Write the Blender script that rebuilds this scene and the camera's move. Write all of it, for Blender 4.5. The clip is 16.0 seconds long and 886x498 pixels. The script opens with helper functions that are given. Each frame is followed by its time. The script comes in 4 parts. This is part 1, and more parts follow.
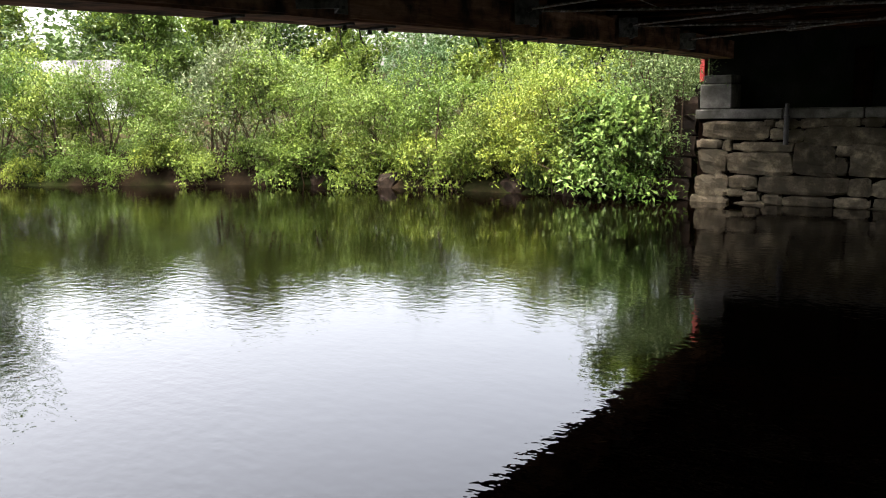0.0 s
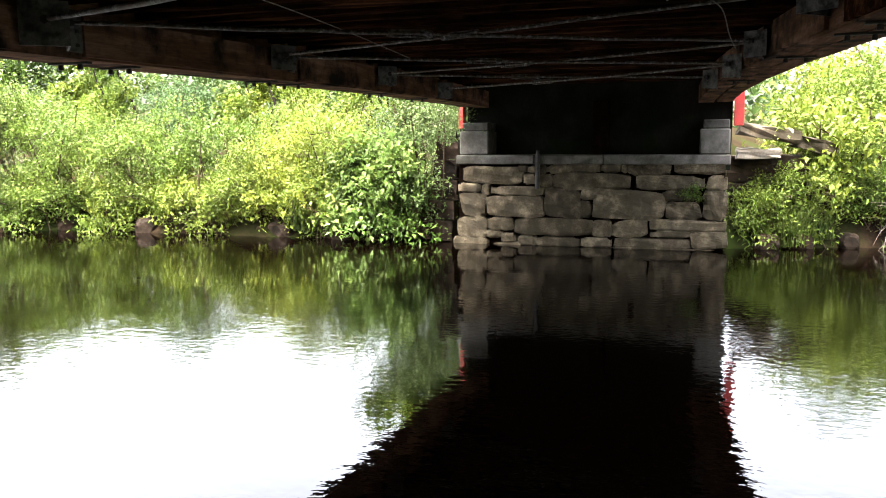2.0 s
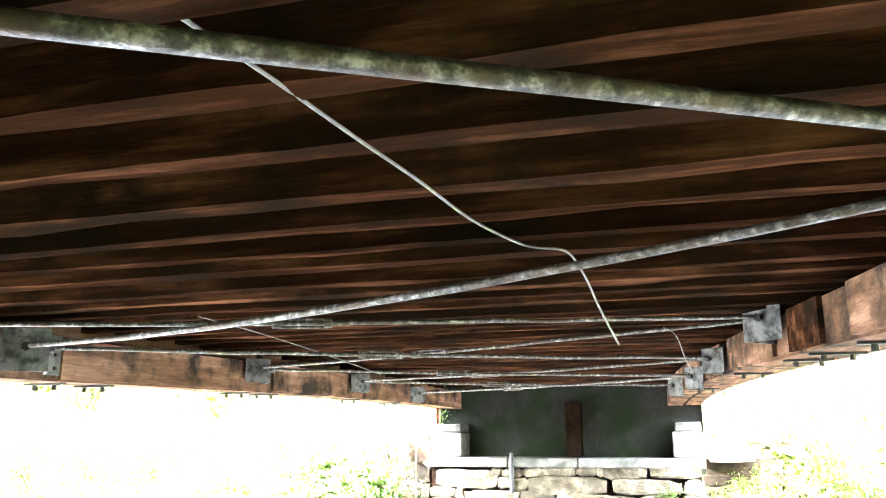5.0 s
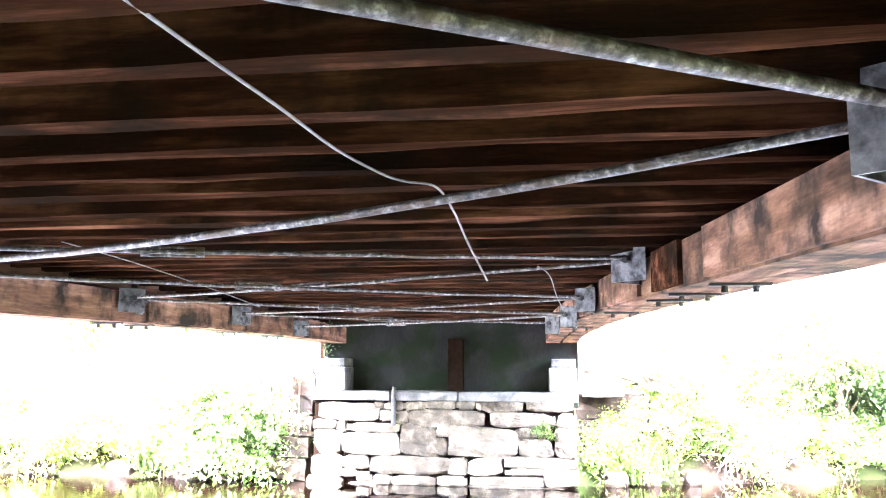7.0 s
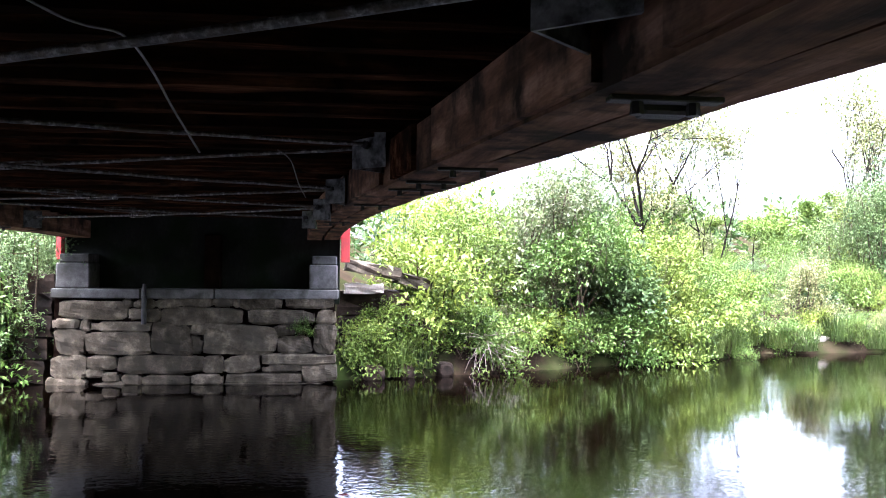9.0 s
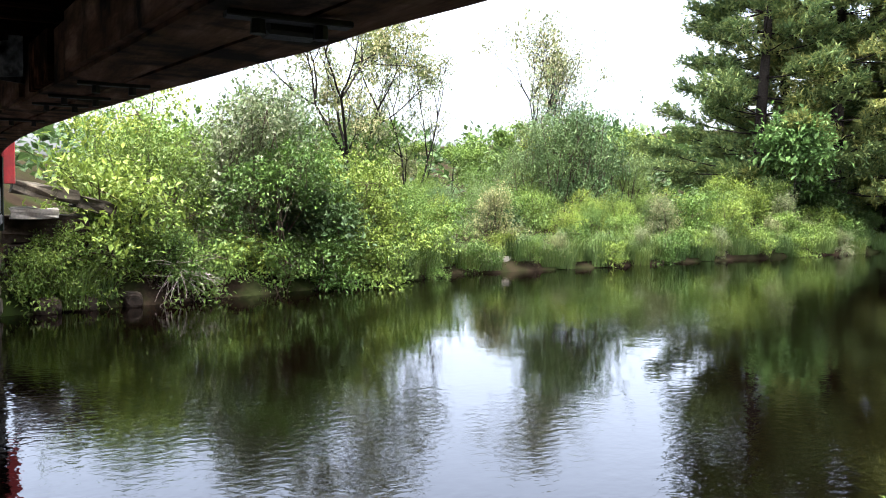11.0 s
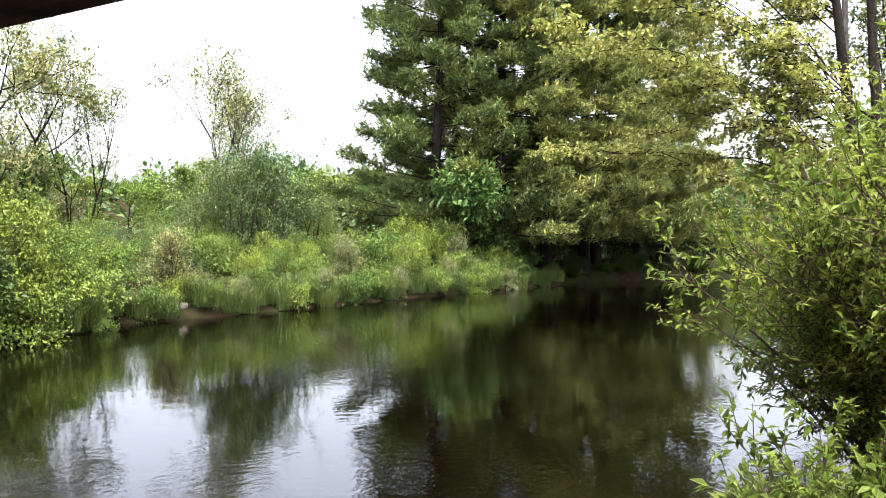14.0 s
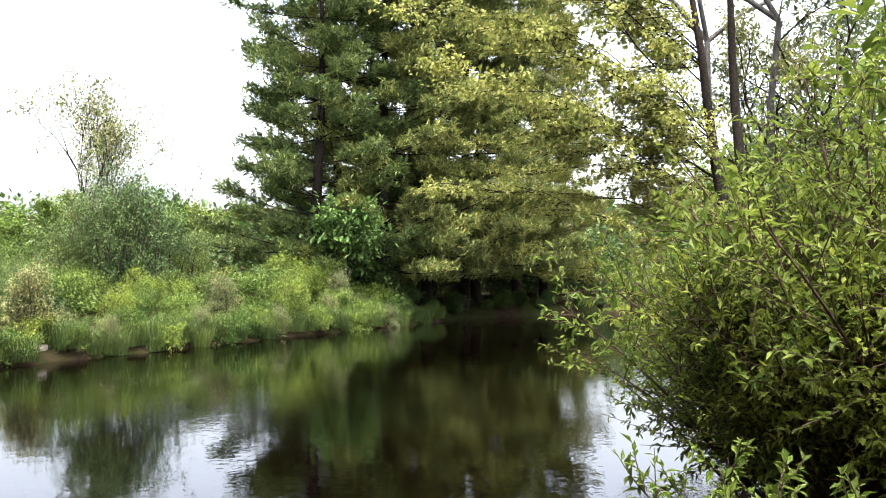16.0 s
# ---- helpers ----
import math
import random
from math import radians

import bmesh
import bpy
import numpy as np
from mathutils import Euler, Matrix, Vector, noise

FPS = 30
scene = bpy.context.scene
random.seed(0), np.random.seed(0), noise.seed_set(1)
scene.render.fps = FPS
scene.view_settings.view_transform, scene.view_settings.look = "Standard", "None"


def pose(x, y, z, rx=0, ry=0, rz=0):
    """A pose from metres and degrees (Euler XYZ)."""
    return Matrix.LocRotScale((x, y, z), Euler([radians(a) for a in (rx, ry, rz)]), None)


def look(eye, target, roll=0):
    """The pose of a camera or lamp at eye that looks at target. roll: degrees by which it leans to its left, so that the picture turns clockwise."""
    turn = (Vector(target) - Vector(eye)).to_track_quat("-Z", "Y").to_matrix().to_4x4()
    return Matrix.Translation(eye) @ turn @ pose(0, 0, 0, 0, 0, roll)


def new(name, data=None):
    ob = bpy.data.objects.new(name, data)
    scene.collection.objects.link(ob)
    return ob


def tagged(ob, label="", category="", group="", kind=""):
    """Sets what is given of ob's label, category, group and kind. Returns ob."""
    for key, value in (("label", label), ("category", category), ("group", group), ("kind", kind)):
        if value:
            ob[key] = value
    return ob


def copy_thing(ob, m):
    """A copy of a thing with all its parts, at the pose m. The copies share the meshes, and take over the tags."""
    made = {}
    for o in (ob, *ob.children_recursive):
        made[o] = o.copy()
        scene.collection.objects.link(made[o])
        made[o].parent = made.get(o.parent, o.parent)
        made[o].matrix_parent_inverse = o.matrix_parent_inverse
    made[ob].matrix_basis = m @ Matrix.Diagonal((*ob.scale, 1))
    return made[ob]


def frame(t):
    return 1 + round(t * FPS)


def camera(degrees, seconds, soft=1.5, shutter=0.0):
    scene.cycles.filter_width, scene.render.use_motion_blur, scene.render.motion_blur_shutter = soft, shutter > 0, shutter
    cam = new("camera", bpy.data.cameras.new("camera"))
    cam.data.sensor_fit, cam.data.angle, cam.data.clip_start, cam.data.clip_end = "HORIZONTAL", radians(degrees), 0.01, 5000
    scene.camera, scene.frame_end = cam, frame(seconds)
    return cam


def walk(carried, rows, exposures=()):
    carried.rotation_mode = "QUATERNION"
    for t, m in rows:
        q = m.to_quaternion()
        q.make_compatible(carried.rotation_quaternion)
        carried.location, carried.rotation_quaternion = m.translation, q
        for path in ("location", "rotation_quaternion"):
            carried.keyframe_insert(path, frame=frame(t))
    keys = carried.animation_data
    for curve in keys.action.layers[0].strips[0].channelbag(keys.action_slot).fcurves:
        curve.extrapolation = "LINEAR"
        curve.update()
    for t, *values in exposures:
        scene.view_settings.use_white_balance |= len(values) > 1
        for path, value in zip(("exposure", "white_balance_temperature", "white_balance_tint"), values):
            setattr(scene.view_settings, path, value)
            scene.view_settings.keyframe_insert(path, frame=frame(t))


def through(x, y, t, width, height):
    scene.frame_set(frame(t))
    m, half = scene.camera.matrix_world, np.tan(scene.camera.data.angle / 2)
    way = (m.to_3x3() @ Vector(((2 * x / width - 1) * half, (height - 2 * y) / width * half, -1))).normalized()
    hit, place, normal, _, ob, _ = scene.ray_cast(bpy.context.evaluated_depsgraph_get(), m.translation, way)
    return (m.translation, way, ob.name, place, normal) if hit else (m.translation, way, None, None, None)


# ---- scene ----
cam = camera(56.3, 16.0, 1.0)
PATH = [
    (0, (0.225, -0.032, 2.161), (-0.875, 1.603, 1.816), -1.3),
    (0.5, (0.325, 0.019, 2.178), (-0.601, 1.759, 1.834), -0.9),
    (1, (0.355, 0.084, 2.199), (-0.441, 1.89, 1.875), -0.6),
    (1.5, (0.341, 0.121, 2.212), (-0.365, 1.967, 1.905), -0.6),
    (2, (0.303, 0.146, 2.218), (-0.320, 2.029, 1.961), -0.4),
    (2.5, (0.315, 0.143, 2.256), (-0.285, 2.045, 2.112), -0.2),
    (3, (0.343, 0.125, 2.302), (-0.239, 2.039, 2.322), -0.2),
    (3.5, (0.371, 0.094, 2.374), (-0.215, 1.998, 2.554), 0.1),
    (4, (0.375, 0.059, 2.436), (-0.212, 1.945, 2.749), 0.1),
    (4.2, (0.378, 0.054, 2.444), (-0.208, 1.932, 2.804), -0.0),
    (6.3, (0.468, -0.01, 2.549), (-0.010, 1.88, 2.993), 0.7),
    (6.5, (0.476, -0.011, 2.534), (0.017, 1.896, 2.924), 1.2),
    (7, (0.529, 0.039, 2.462), (0.215, 1.994, 2.742), 0.3),
    (7.5, (0.603, 0.102, 2.396), (0.388, 2.083, 2.562), 0.0),
    (8, (0.668, 0.175, 2.347), (0.537, 2.168, 2.435), 0.3),
    (8.5, (0.762, 0.241, 2.331), (0.806, 2.24, 2.386), 0.1),
    (9, (0.852, 0.276, 2.328), (1.067, 2.264, 2.382), 0.5),
    (9.5, (0.938, 0.309, 2.329), (1.334, 2.269, 2.363), 0.6),
    (9.7, (0.947, 0.31, 2.328), (1.426, 2.252, 2.333), 0.2),
    (11.8, (1.426, 0.491, 2.405), (2.482, 2.182, 2.242), 1.6),
    (12, (1.480, 0.494, 2.408), (2.582, 2.155, 2.246), 1.4),
    (12.5, (1.619, 0.533, 2.441), (2.819, 2.127, 2.301), 1.1),
    (13, (1.622, 0.587, 2.47), (2.951, 2.078, 2.365), 0.9),
    (13.5, (1.640, 0.626, 2.494), (3.035, 2.058, 2.429), 1.2),
    (14, (1.673, 0.691, 2.49), (3.137, 2.053, 2.47), 0.7),
    (14.5, (1.699, 0.815, 2.451), (3.220, 2.114, 2.475), 0.7),
    (15, (1.714, 0.87, 2.439), (3.281, 2.111, 2.5), 0.8),
    (15.5, (1.737, 0.883, 2.501), (3.343, 2.073, 2.561), 0.9),
    (16, (1.798, 0.912, 2.515), (3.442, 2.049, 2.587), 0.7),
]
walk(cam, [(t, look(eye, target, roll)) for t, eye, target, roll in PATH],
     [(0, 3.5, 6800, 12), (1.0, 4.05, 6800, 12), (2.0, 4.6, 6800, 12), (3.0, 5.2, 6500, 10), (3.5, 5.9, 6500, 10), (4.2, 7.4, 6500, 10), (6.3, 10.7, 5700, 6), (6.6, 10.4, 5700, 8),
      (7.0, 9.2, 5600, 24), (7.5, 7.8, 5600, 26), (8.0, 6.7, 5600, 26), (8.5, 5.6, 5500, 26), (9.0, 4.7, 5500, 24), (9.7, 4.0, 5700, 18), (11.8, 3.2, 6000, 12), (14, 3.12, 6400, 12), (16, 3.1, 6400, 12)])

# ---- world and light: thin bright overcast ----
world = bpy.data.worlds.new("overcast_sky")
scene.world = world
world.use_nodes = True
wn, wl = world.node_tree.nodes, world.node_tree.links
sky = wn.new("ShaderNodeTexSky")
sky.sky_type = "NISHITA"
sky.sun_disc = False
sky.sun_elevation = radians(76)
sky.sun_rotation = radians(217)
sky.air_density, sky.dust_density, sky.ozone_density = 1.0, 8.0, 1.0
pale = wn.new("ShaderNodeHueSaturation")
pale.inputs["Saturation"].default_value = 0.5
wl.new(sky.outputs["Color"], pale.inputs["Color"])
wl.new(pale.outputs["Color"], wn["Background"].inputs["Color"])
wn["Background"].inputs["Strength"].default_value = 0.15
sun_data = bpy.data.lights.new("sun", "SUN")
sun_data.energy, sun_data.angle, sun_data.color = 1.1, radians(22), (1.0, 0.98, 0.94)
sun = new("sun", sun_data)
# a veiled sun stands high, behind and to the left of the bridge's near end
sun.matrix_world = look((-6, -8, 40), (0, 0, 0))


# ---- materials ----
def material(name):
    m = bpy.data.materials.new(name)
    m.use_nodes = True
    nt = m.node_tree
    return m, nt.nodes, nt.links, nt.nodes["Principled BSDF"]


def ramp(n, stops):
    r = n.new("ShaderNodeValToRGB")
    e = r.color_ramp.elements
    e[0].position, e[0].color = stops[0][0], (*stops[0][1], 1)
    e[1].position, e[1].color = stops[-1][0], (*stops[-1][1], 1)
    for p, c in stops[1:-1]:
        x = e.new(p)
        x.color = (*c, 1)
    return r


def noise_tex(n, l, scale, detail=6, stretch=(1, 1, 1), space="Object", rough=0.6):
    c, mp, t = n.new("ShaderNodeTexCoord"), n.new("ShaderNodeMapping"), n.new("ShaderNodeTexNoise")
    mp.inputs["Scale"].default_value = stretch
    t.inputs["Scale"].default_value, t.inputs["Detail"].default_value, t.inputs["Roughness"].default_value = scale, detail, rough
    if space == "World":
        g = n.new("ShaderNodeNewGeometry")
        l.new(g.outputs["Position"], mp.inputs["Vector"])
    else:
        l.new(c.outputs[space], mp.inputs["Vector"])
    l.new(mp.outputs["Vector"], t.inputs["Vector"])
    return t


def bump(n, l, b, height, strength=0.4, distance=0.02):
    k = n.new("ShaderNodeBump")
    k.inputs["Strength"].default_value, k.inputs["Distance"].default_value = strength, distance
    l.new(height, k.inputs["Height"])
    l.new(k.outputs["Normal"], b.inputs["Normal"])


def mix(n, l, kind, fac, a, b):
    m = n.new("ShaderNodeMix")
    m.data_type, m.blend_type = "RGBA", kind
    for sock, v in ((m.inputs[0], fac), (m.inputs[6], a), (m.inputs[7], b)):
        if hasattr(v, "links"):
            l.new(v, sock)
        else:
            sock.default_value = v if isinstance(v, float) else (*v, 1)
    return m.outputs[2]


def surface(name, stops, scale=6, rough=0.85, fine=60, stain=None, stain_scale=1.2, stretch=(1, 1, 1), space="Object", relief=0.5, metal=0.0, vary=0.25):
    """A weathered surface: broad tone, fine grain, stains, relief, and a tone of its own for each object."""
    m, n, l, b = material(name)
    t = noise_tex(n, l, scale, 8, stretch, space)
    r = ramp(n, stops)
    l.new(t.outputs["Fac"], r.inputs["Fac"])
    b.inputs["Specular IOR Level"].default_value = 0.0 if rough > 0.92 else 0.05 if rough > 0.78 else 0.4
    col = r.outputs["Color"]
    f = noise_tex(n, l, fine, 4, stretch, space)
    fr = ramp(n, [(0.3, (0.72, 0.72, 0.72)), (0.7, (1.15, 1.15, 1.15))])
    l.new(f.outputs["Fac"], fr.inputs["Fac"])
    col = mix(n, l, "MULTIPLY", 1.0, col, fr.outputs["Color"])
    if stain:
        s = noise_tex(n, l, stain_scale, 5, (1, 1, 1), space)
        sr = ramp(n, [(0.45, (0, 0, 0)), (0.62, (1, 1, 1))])
        l.new(s.outputs["Fac"], sr.inputs["Fac"])
        col = mix(n, l, "MIX", sr.outputs["Color"], col, stain)
    if vary:
        o = n.new("ShaderNodeObjectInfo")
        vr = ramp(n, [(0.0, (1 - vary,) * 3), (1.0, (1 + vary,) * 3)])
        l.new(o.outputs["Random"], vr.inputs["Fac"])
        col = mix(n, l, "MULTIPLY", 1.0, col, vr.outputs["Color"])
    l.new(col, b.inputs["Base Color"])
    b.inputs["Roughness"].default_value, b.inputs["Metallic"].default_value = rough, metal
    bump(n, l, b, t.outputs["Fac"], relief, 0.03)
    return m


def leaf_material(name, dark, mid, light, gloss=0.45, through=0.27):
    """Leaves: each leaf (one mesh island) and each plant has its own tone; light shines through."""
    m, n, l, b = material(name)
    g, o = n.new("ShaderNodeNewGeometry"), n.new("ShaderNodeObjectInfo")
    r = ramp(n, [(0.0, dark), (0.5, mid), (1.0, light)])
    l.new(g.outputs["Random Per Island"], r.inputs["Fac"])
    t = noise_tex(n, l, 0.9, 3, space="World")
    tr = ramp(n, [(0.32, (0.6, 0.66, 0.6)), (0.68, (1.25, 1.2, 1.1))])
    l.new(t.outputs["Fac"], tr.inputs["Fac"])
    col = mix(n, l, "MULTIPLY", 1.0, r.outputs["Color"], tr.outputs["Color"])
    vr = ramp(n, [(0.0, (0.62, 0.74, 0.75)), (0.5, (1, 1, 1)), (1.0, (1.3, 1.16, 0.95))])
    l.new(o.outputs["Random"], vr.inputs["Fac"])
    col = mix(n, l, "MULTIPLY", 1.0, col, vr.outputs["Color"])
    l.new(col, b.inputs["Base Color"])
    b.inputs["Roughness"].default_value = gloss
    b.inputs["Specular IOR Level"].default_value = 0.12
    tl, mx = n.new("ShaderNodeBsdfTranslucent"), n.new("ShaderNodeMixShader")
    l.new(col, tl.inputs["Color"])
    mx.inputs[0].default_value = through
    l.new(b.outputs[0], mx.inputs[1])
    l.new(tl.outputs[0], mx.inputs[2])
    l.new(mx.outputs[0], n["Material Output"].inputs["Surface"])
    return m


LEAF_YELLOW = leaf_material("leaf_yellow_green", (0.085, 0.128, 0.022), (0.120, 0.168, 0.029), (0.164, 0.209, 0.041))
LEAF_GREEN = leaf_material("leaf_fresh_green", (0.058, 0.097, 0.019), (0.082, 0.127, 0.024), (0.115, 0.159, 0.032))
LEAF_DEEP = leaf_material("leaf_deep_green", (0.033, 0.058, 0.018), (0.041, 0.071, 0.021), (0.056, 0.086, 0.026))
LEAF_GREY = leaf_material("leaf_grey_green", (0.059, 0.097, 0.036), (0.074, 0.116, 0.043), (0.095, 0.139, 0.056))
LEAF_OLIVE = leaf_material("leaf_olive", (0.063, 0.086, 0.031), (0.100, 0.122, 0.048), (0.210, 0.206, 0.132))
NEEDLE = leaf_material("pine_needle", (0.084, 0.119, 0.046), (0.147, 0.178, 0.060), (0.266, 0.270, 0.090), 0.7, 0.14)
GRASS = leaf_material("grass_blade", (0.058, 0.092, 0.027), (0.074, 0.111, 0.032), (0.098, 0.129, 0.049))
BARK = surface("bark", [(0.3, (0.0090, 0.0072, 0.0060)), (0.7, (0.0300, 0.0252, 0.0210))], 14, 0.95, 80, relief=0.8)
BARK_GREY = surface("grey_bark", [(0.3, (0.035, 0.032, 0.029)), (0.7, (0.12, 0.112, 0.104))], 9, 0.95, 60, stretch=(1, 1, 0.3), relief=0.8)
TWIG = surface("twig_bark", [(0.3, (0.025, 0.018, 0.012)), (0.7, (0.07, 0.052, 0.036))], 20, 0.9, 90)
DEAD = surface("dead_wood", [(0.3, (0.1375, 0.1100, 0.0935)), (0.7, (0.2475, 0.2145, 0.1870))], 20, 0.9, 90)
EARTH = surface("bank_earth", [(0.3, (0.0090, 0.0067, 0.0045)), (0.6, (0.0203, 0.0144, 0.0090)), (0.8, (0.0360, 0.0270, 0.0180))], 1.6, 0.95, 18, stain=(0.0135, 0.0203, 0.0054), stain_scale=0.35, space="World", relief=0.7, vary=0)
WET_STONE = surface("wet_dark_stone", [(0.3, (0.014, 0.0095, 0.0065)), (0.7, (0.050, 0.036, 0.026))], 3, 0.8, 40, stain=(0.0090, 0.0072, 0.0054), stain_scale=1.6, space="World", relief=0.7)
SAND = surface("pale_stone", [(0.3, (0.1650, 0.1430, 0.1100)), (0.7, (0.2750, 0.2475, 0.2035))], 3, 0.9, 30)
STONE = surface("granite_block", [(0.25, (0.020, 0.016, 0.010)), (0.48, (0.056, 0.046, 0.031)), (0.68, (0.15, 0.125, 0.087))], 3.2, 0.88, 45, stain=(0.036, 0.031, 0.022), stain_scale=2.0, space="World", relief=1.0, vary=0.4)
CONCRETE = surface("grey_concrete", [(0.3, (0.055, 0.052, 0.047)), (0.7, (0.12, 0.115, 0.106))], 3, 0.9, 60, stain=(0.036, 0.036, 0.029), stain_scale=2.4, space="World", relief=0.3, vary=0.1)
# concrete with greenish stains, its base lowered to hold the ledge's deep shade
CONCRETE_SHADED = surface("shaded_mossy_concrete", [(0.3, (0.006, 0.0066, 0.0056)), (0.7, (0.020, 0.020, 0.018))], 1.6, 0.9, 30, stain=(0.006, 0.0095, 0.004), stain_scale=1.6, stretch=(1, 1, 0.4), space="World", relief=0.3, vary=0)
# joist brown, darkened to carry the shade under the floor
WOOD_BROWN = surface("shaded_old_brown_timber", [(0.3, (0.007, 0.0034, 0.0019)), (0.5, (0.026, 0.0112, 0.006)), (0.72, (0.11, 0.05, 0.027))], 3, 0.95, 25, stain=(0.0099, 0.0066, 0.0044), stain_scale=1.6, stretch=(0.35, 3, 3), space="World", relief=0.6, vary=0.35)
WOOD_CHORD = surface("chord_timber", [(0.25, (0.040, 0.021, 0.013)), (0.5, (0.155, 0.084, 0.052)), (0.72, (0.31, 0.19, 0.135))], 2.5, 0.85, 24, stain=(0.020, 0.015, 0.012), stain_scale=2.2, stretch=(3, 0.3, 3), space="World", relief=0.5, vary=0.2)
# near-black: shade below the deck and in gaps is put into this colour
WOOD_SHADED = surface("shaded_underside_wood", [(0.3, (0.0030, 0.0020, 0.0014)), (0.7, (0.0110, 0.0062, 0.0040))], 3, 0.95, 25, stretch=(3, 0.35, 3), space="World", vary=0.3)
RED_PAINT = surface("red_barn_paint", [(0.3, (0.3, 0.016, 0.016)), (0.7, (0.46, 0.035, 0.03))], 3, 0.7, 40, stain=(0.22, 0.03, 0.026), stain_scale=2, stretch=(2, 2, 0.3), space="World", relief=0.3, vary=0.15)
ROOFING = surface("dark_roofing", [(0.3, (0.05, 0.05, 0.055)), (0.7, (0.1, 0.1, 0.105))], 3, 0.7, 40, space="World")
IRON = surface("galvanised_rod", [(0.35, (0.025, 0.025, 0.022)), (0.52, (0.10, 0.10, 0.095)), (0.66, (0.36, 0.36, 0.345))], 22, 0.55, 90, stain=(0.0700, 0.0525, 0.0350), stain_scale=6, space="World", metal=0.35, vary=0.1)
PLATE = surface("weathered_steel_plate", [(0.3, (0.055, 0.057, 0.057)), (0.7, (0.17, 0.173, 0.17))], 5, 0.6, 50, stain=(0.014, 0.015, 0.014), stain_scale=8, space="World", metal=0.2, vary=0.2)
BLACK_IRON = surface("black_iron", [(0.3, (0.012, 0.012, 0.012)), (0.7, (0.035, 0.032, 0.03))], 9, 0.6, 60, metal=0.3, vary=0.1)
CABLE = surface("grey_cable", [(0.3, (0.10, 0.096, 0.09)), (0.7, (0.24, 0.23, 0.22))], 9, 0.6, 60, vary=0)
WHITE_PAINT = surface("white_clapboard", [(0.3, (0.72, 0.72, 0.7)), (0.7, (0.82, 0.82, 0.8))], 3, 0.7, 40, vary=0)
PANE = surface("dark_window_glass", [(0.3, (0.03, 0.035, 0.04)), (0.7, (0.06, 0.065, 0.07))], 2, 0.1, 20, vary=0)


def water_material():
    m, n, l, b = material("river_water")
    b.inputs["Base Color"].default_value = (0.0006, 0.0003, 0.00015, 1)
    b.inputs["Roughness"].default_value = 0.015
    b.inputs["IOR"].default_value = 1.333
    a = noise_tex(n, l, 1.0, 3, (1.3, 1.3, 1), "World", 0.5)
    c = noise_tex(n, l, 7.0, 2, (1, 1.4, 1), "World", 0.5)
    # ripples come in patches
    p = noise_tex(n, l, 0.13, 2, (1, 1, 1), "World", 0.5)
    pr = ramp(n, [(0.38, (0.25, 0.25, 0.25)), (0.6, (1, 1, 1))])
    l.new(p.outputs["Fac"], pr.inputs["Fac"])
    fine = mix(n, l, "MULTIPLY", 1.0, c.outputs["Fac"], pr.outputs["Color"])
    b1, b2 = n.new("ShaderNodeBump"), n.new("ShaderNodeBump")
    b1.inputs["Strength"].default_value, b1.inputs["Distance"].default_value = 1.0, 0.004
    b2.inputs["Strength"].default_value, b2.inputs["Distance"].default_value = 1.0, 0.0036
    l.new(a.outputs["Fac"], b1.inputs["Height"])
    l.new(fine, b2.inputs["Height"])
    l.new(b1.outputs["Normal"], b2.inputs["Normal"])
    l.new(b2.outputs["Normal"], b.inputs["Normal"])
    return m


LEAF_NEAR = leaf_material("leaf_near_shrub", (0.064, 0.098, 0.015), (0.095, 0.132, 0.023), (0.129, 0.166, 0.036), 0.55, 0.5)
LEAF_BRIGHT = leaf_material("leaf_bright_green", (0.070, 0.129, 0.036), (0.095, 0.165, 0.046), (0.126, 0.196, 0.061), 0.45, 0.4)
LEAF_MAPLE = leaf_material("leaf_young_maple", (0.105, 0.135, 0.036), (0.15, 0.18, 0.055), (0.22, 0.24, 0.10), 0.5, 0.45)
WATER = water_material()


# ---- mesh helpers ----
def mesh_object(name, v, f, mat, parent=None, label="", smooth=False):
    me = bpy.data.meshes.new(name)
    me.from_pydata(v.tolist() if hasattr(v, "tolist") else v, [], f.tolist() if hasattr(f, "tolist") else f)
    me.materials.append(mat)
    if smooth:
        me.polygons.foreach_set("use_smooth", [True] * len(me.polygons))
    ob = new(name, me)
    if parent:
        ob.parent = parent
    if label:
        ob["label"] = label
    return ob


def part(name, bm, mat, parent=None, label="", smooth=False):
    me = bpy.data.meshes.new(name)
    bm.normal_update()
    bm.to_mesh(me)
    bm.free()
    me.materials.append(mat)
    if smooth:
        me.polygons.foreach_set("use_smooth", [True] * len(me.polygons))
    ob = new(name, me)
    if parent:
        ob.parent = parent
    if label:
        ob["label"] = label
    return ob


def thing(name, label, category, at=(0, 0, 0), group="", kind=""):
    e = new(name)
    e.location = at
    e.empty_display_size = 0.2
    return tagged(e, label, category, group, kind)


def box(bm, lo, hi, bevel=0.0):
    g = bmesh.ops.create_cube(bm, size=1.0)
    c, s = [(a + b) / 2 for a, b in zip(lo, hi)], [b - a for a, b in zip(lo, hi)]
    for v in g["verts"]:
        v.co = Vector((v.co.x * s[0] + c[0], v.co.y * s[1] + c[1], v.co.z * s[2] + c[2]))
    if bevel:
        es = list({e for v in g["verts"] for e in v.link_edges})
        bmesh.ops.bevel(bm, geom=es, offset=bevel, segments=1, affect="EDGES", profile=0.5)
    return bm


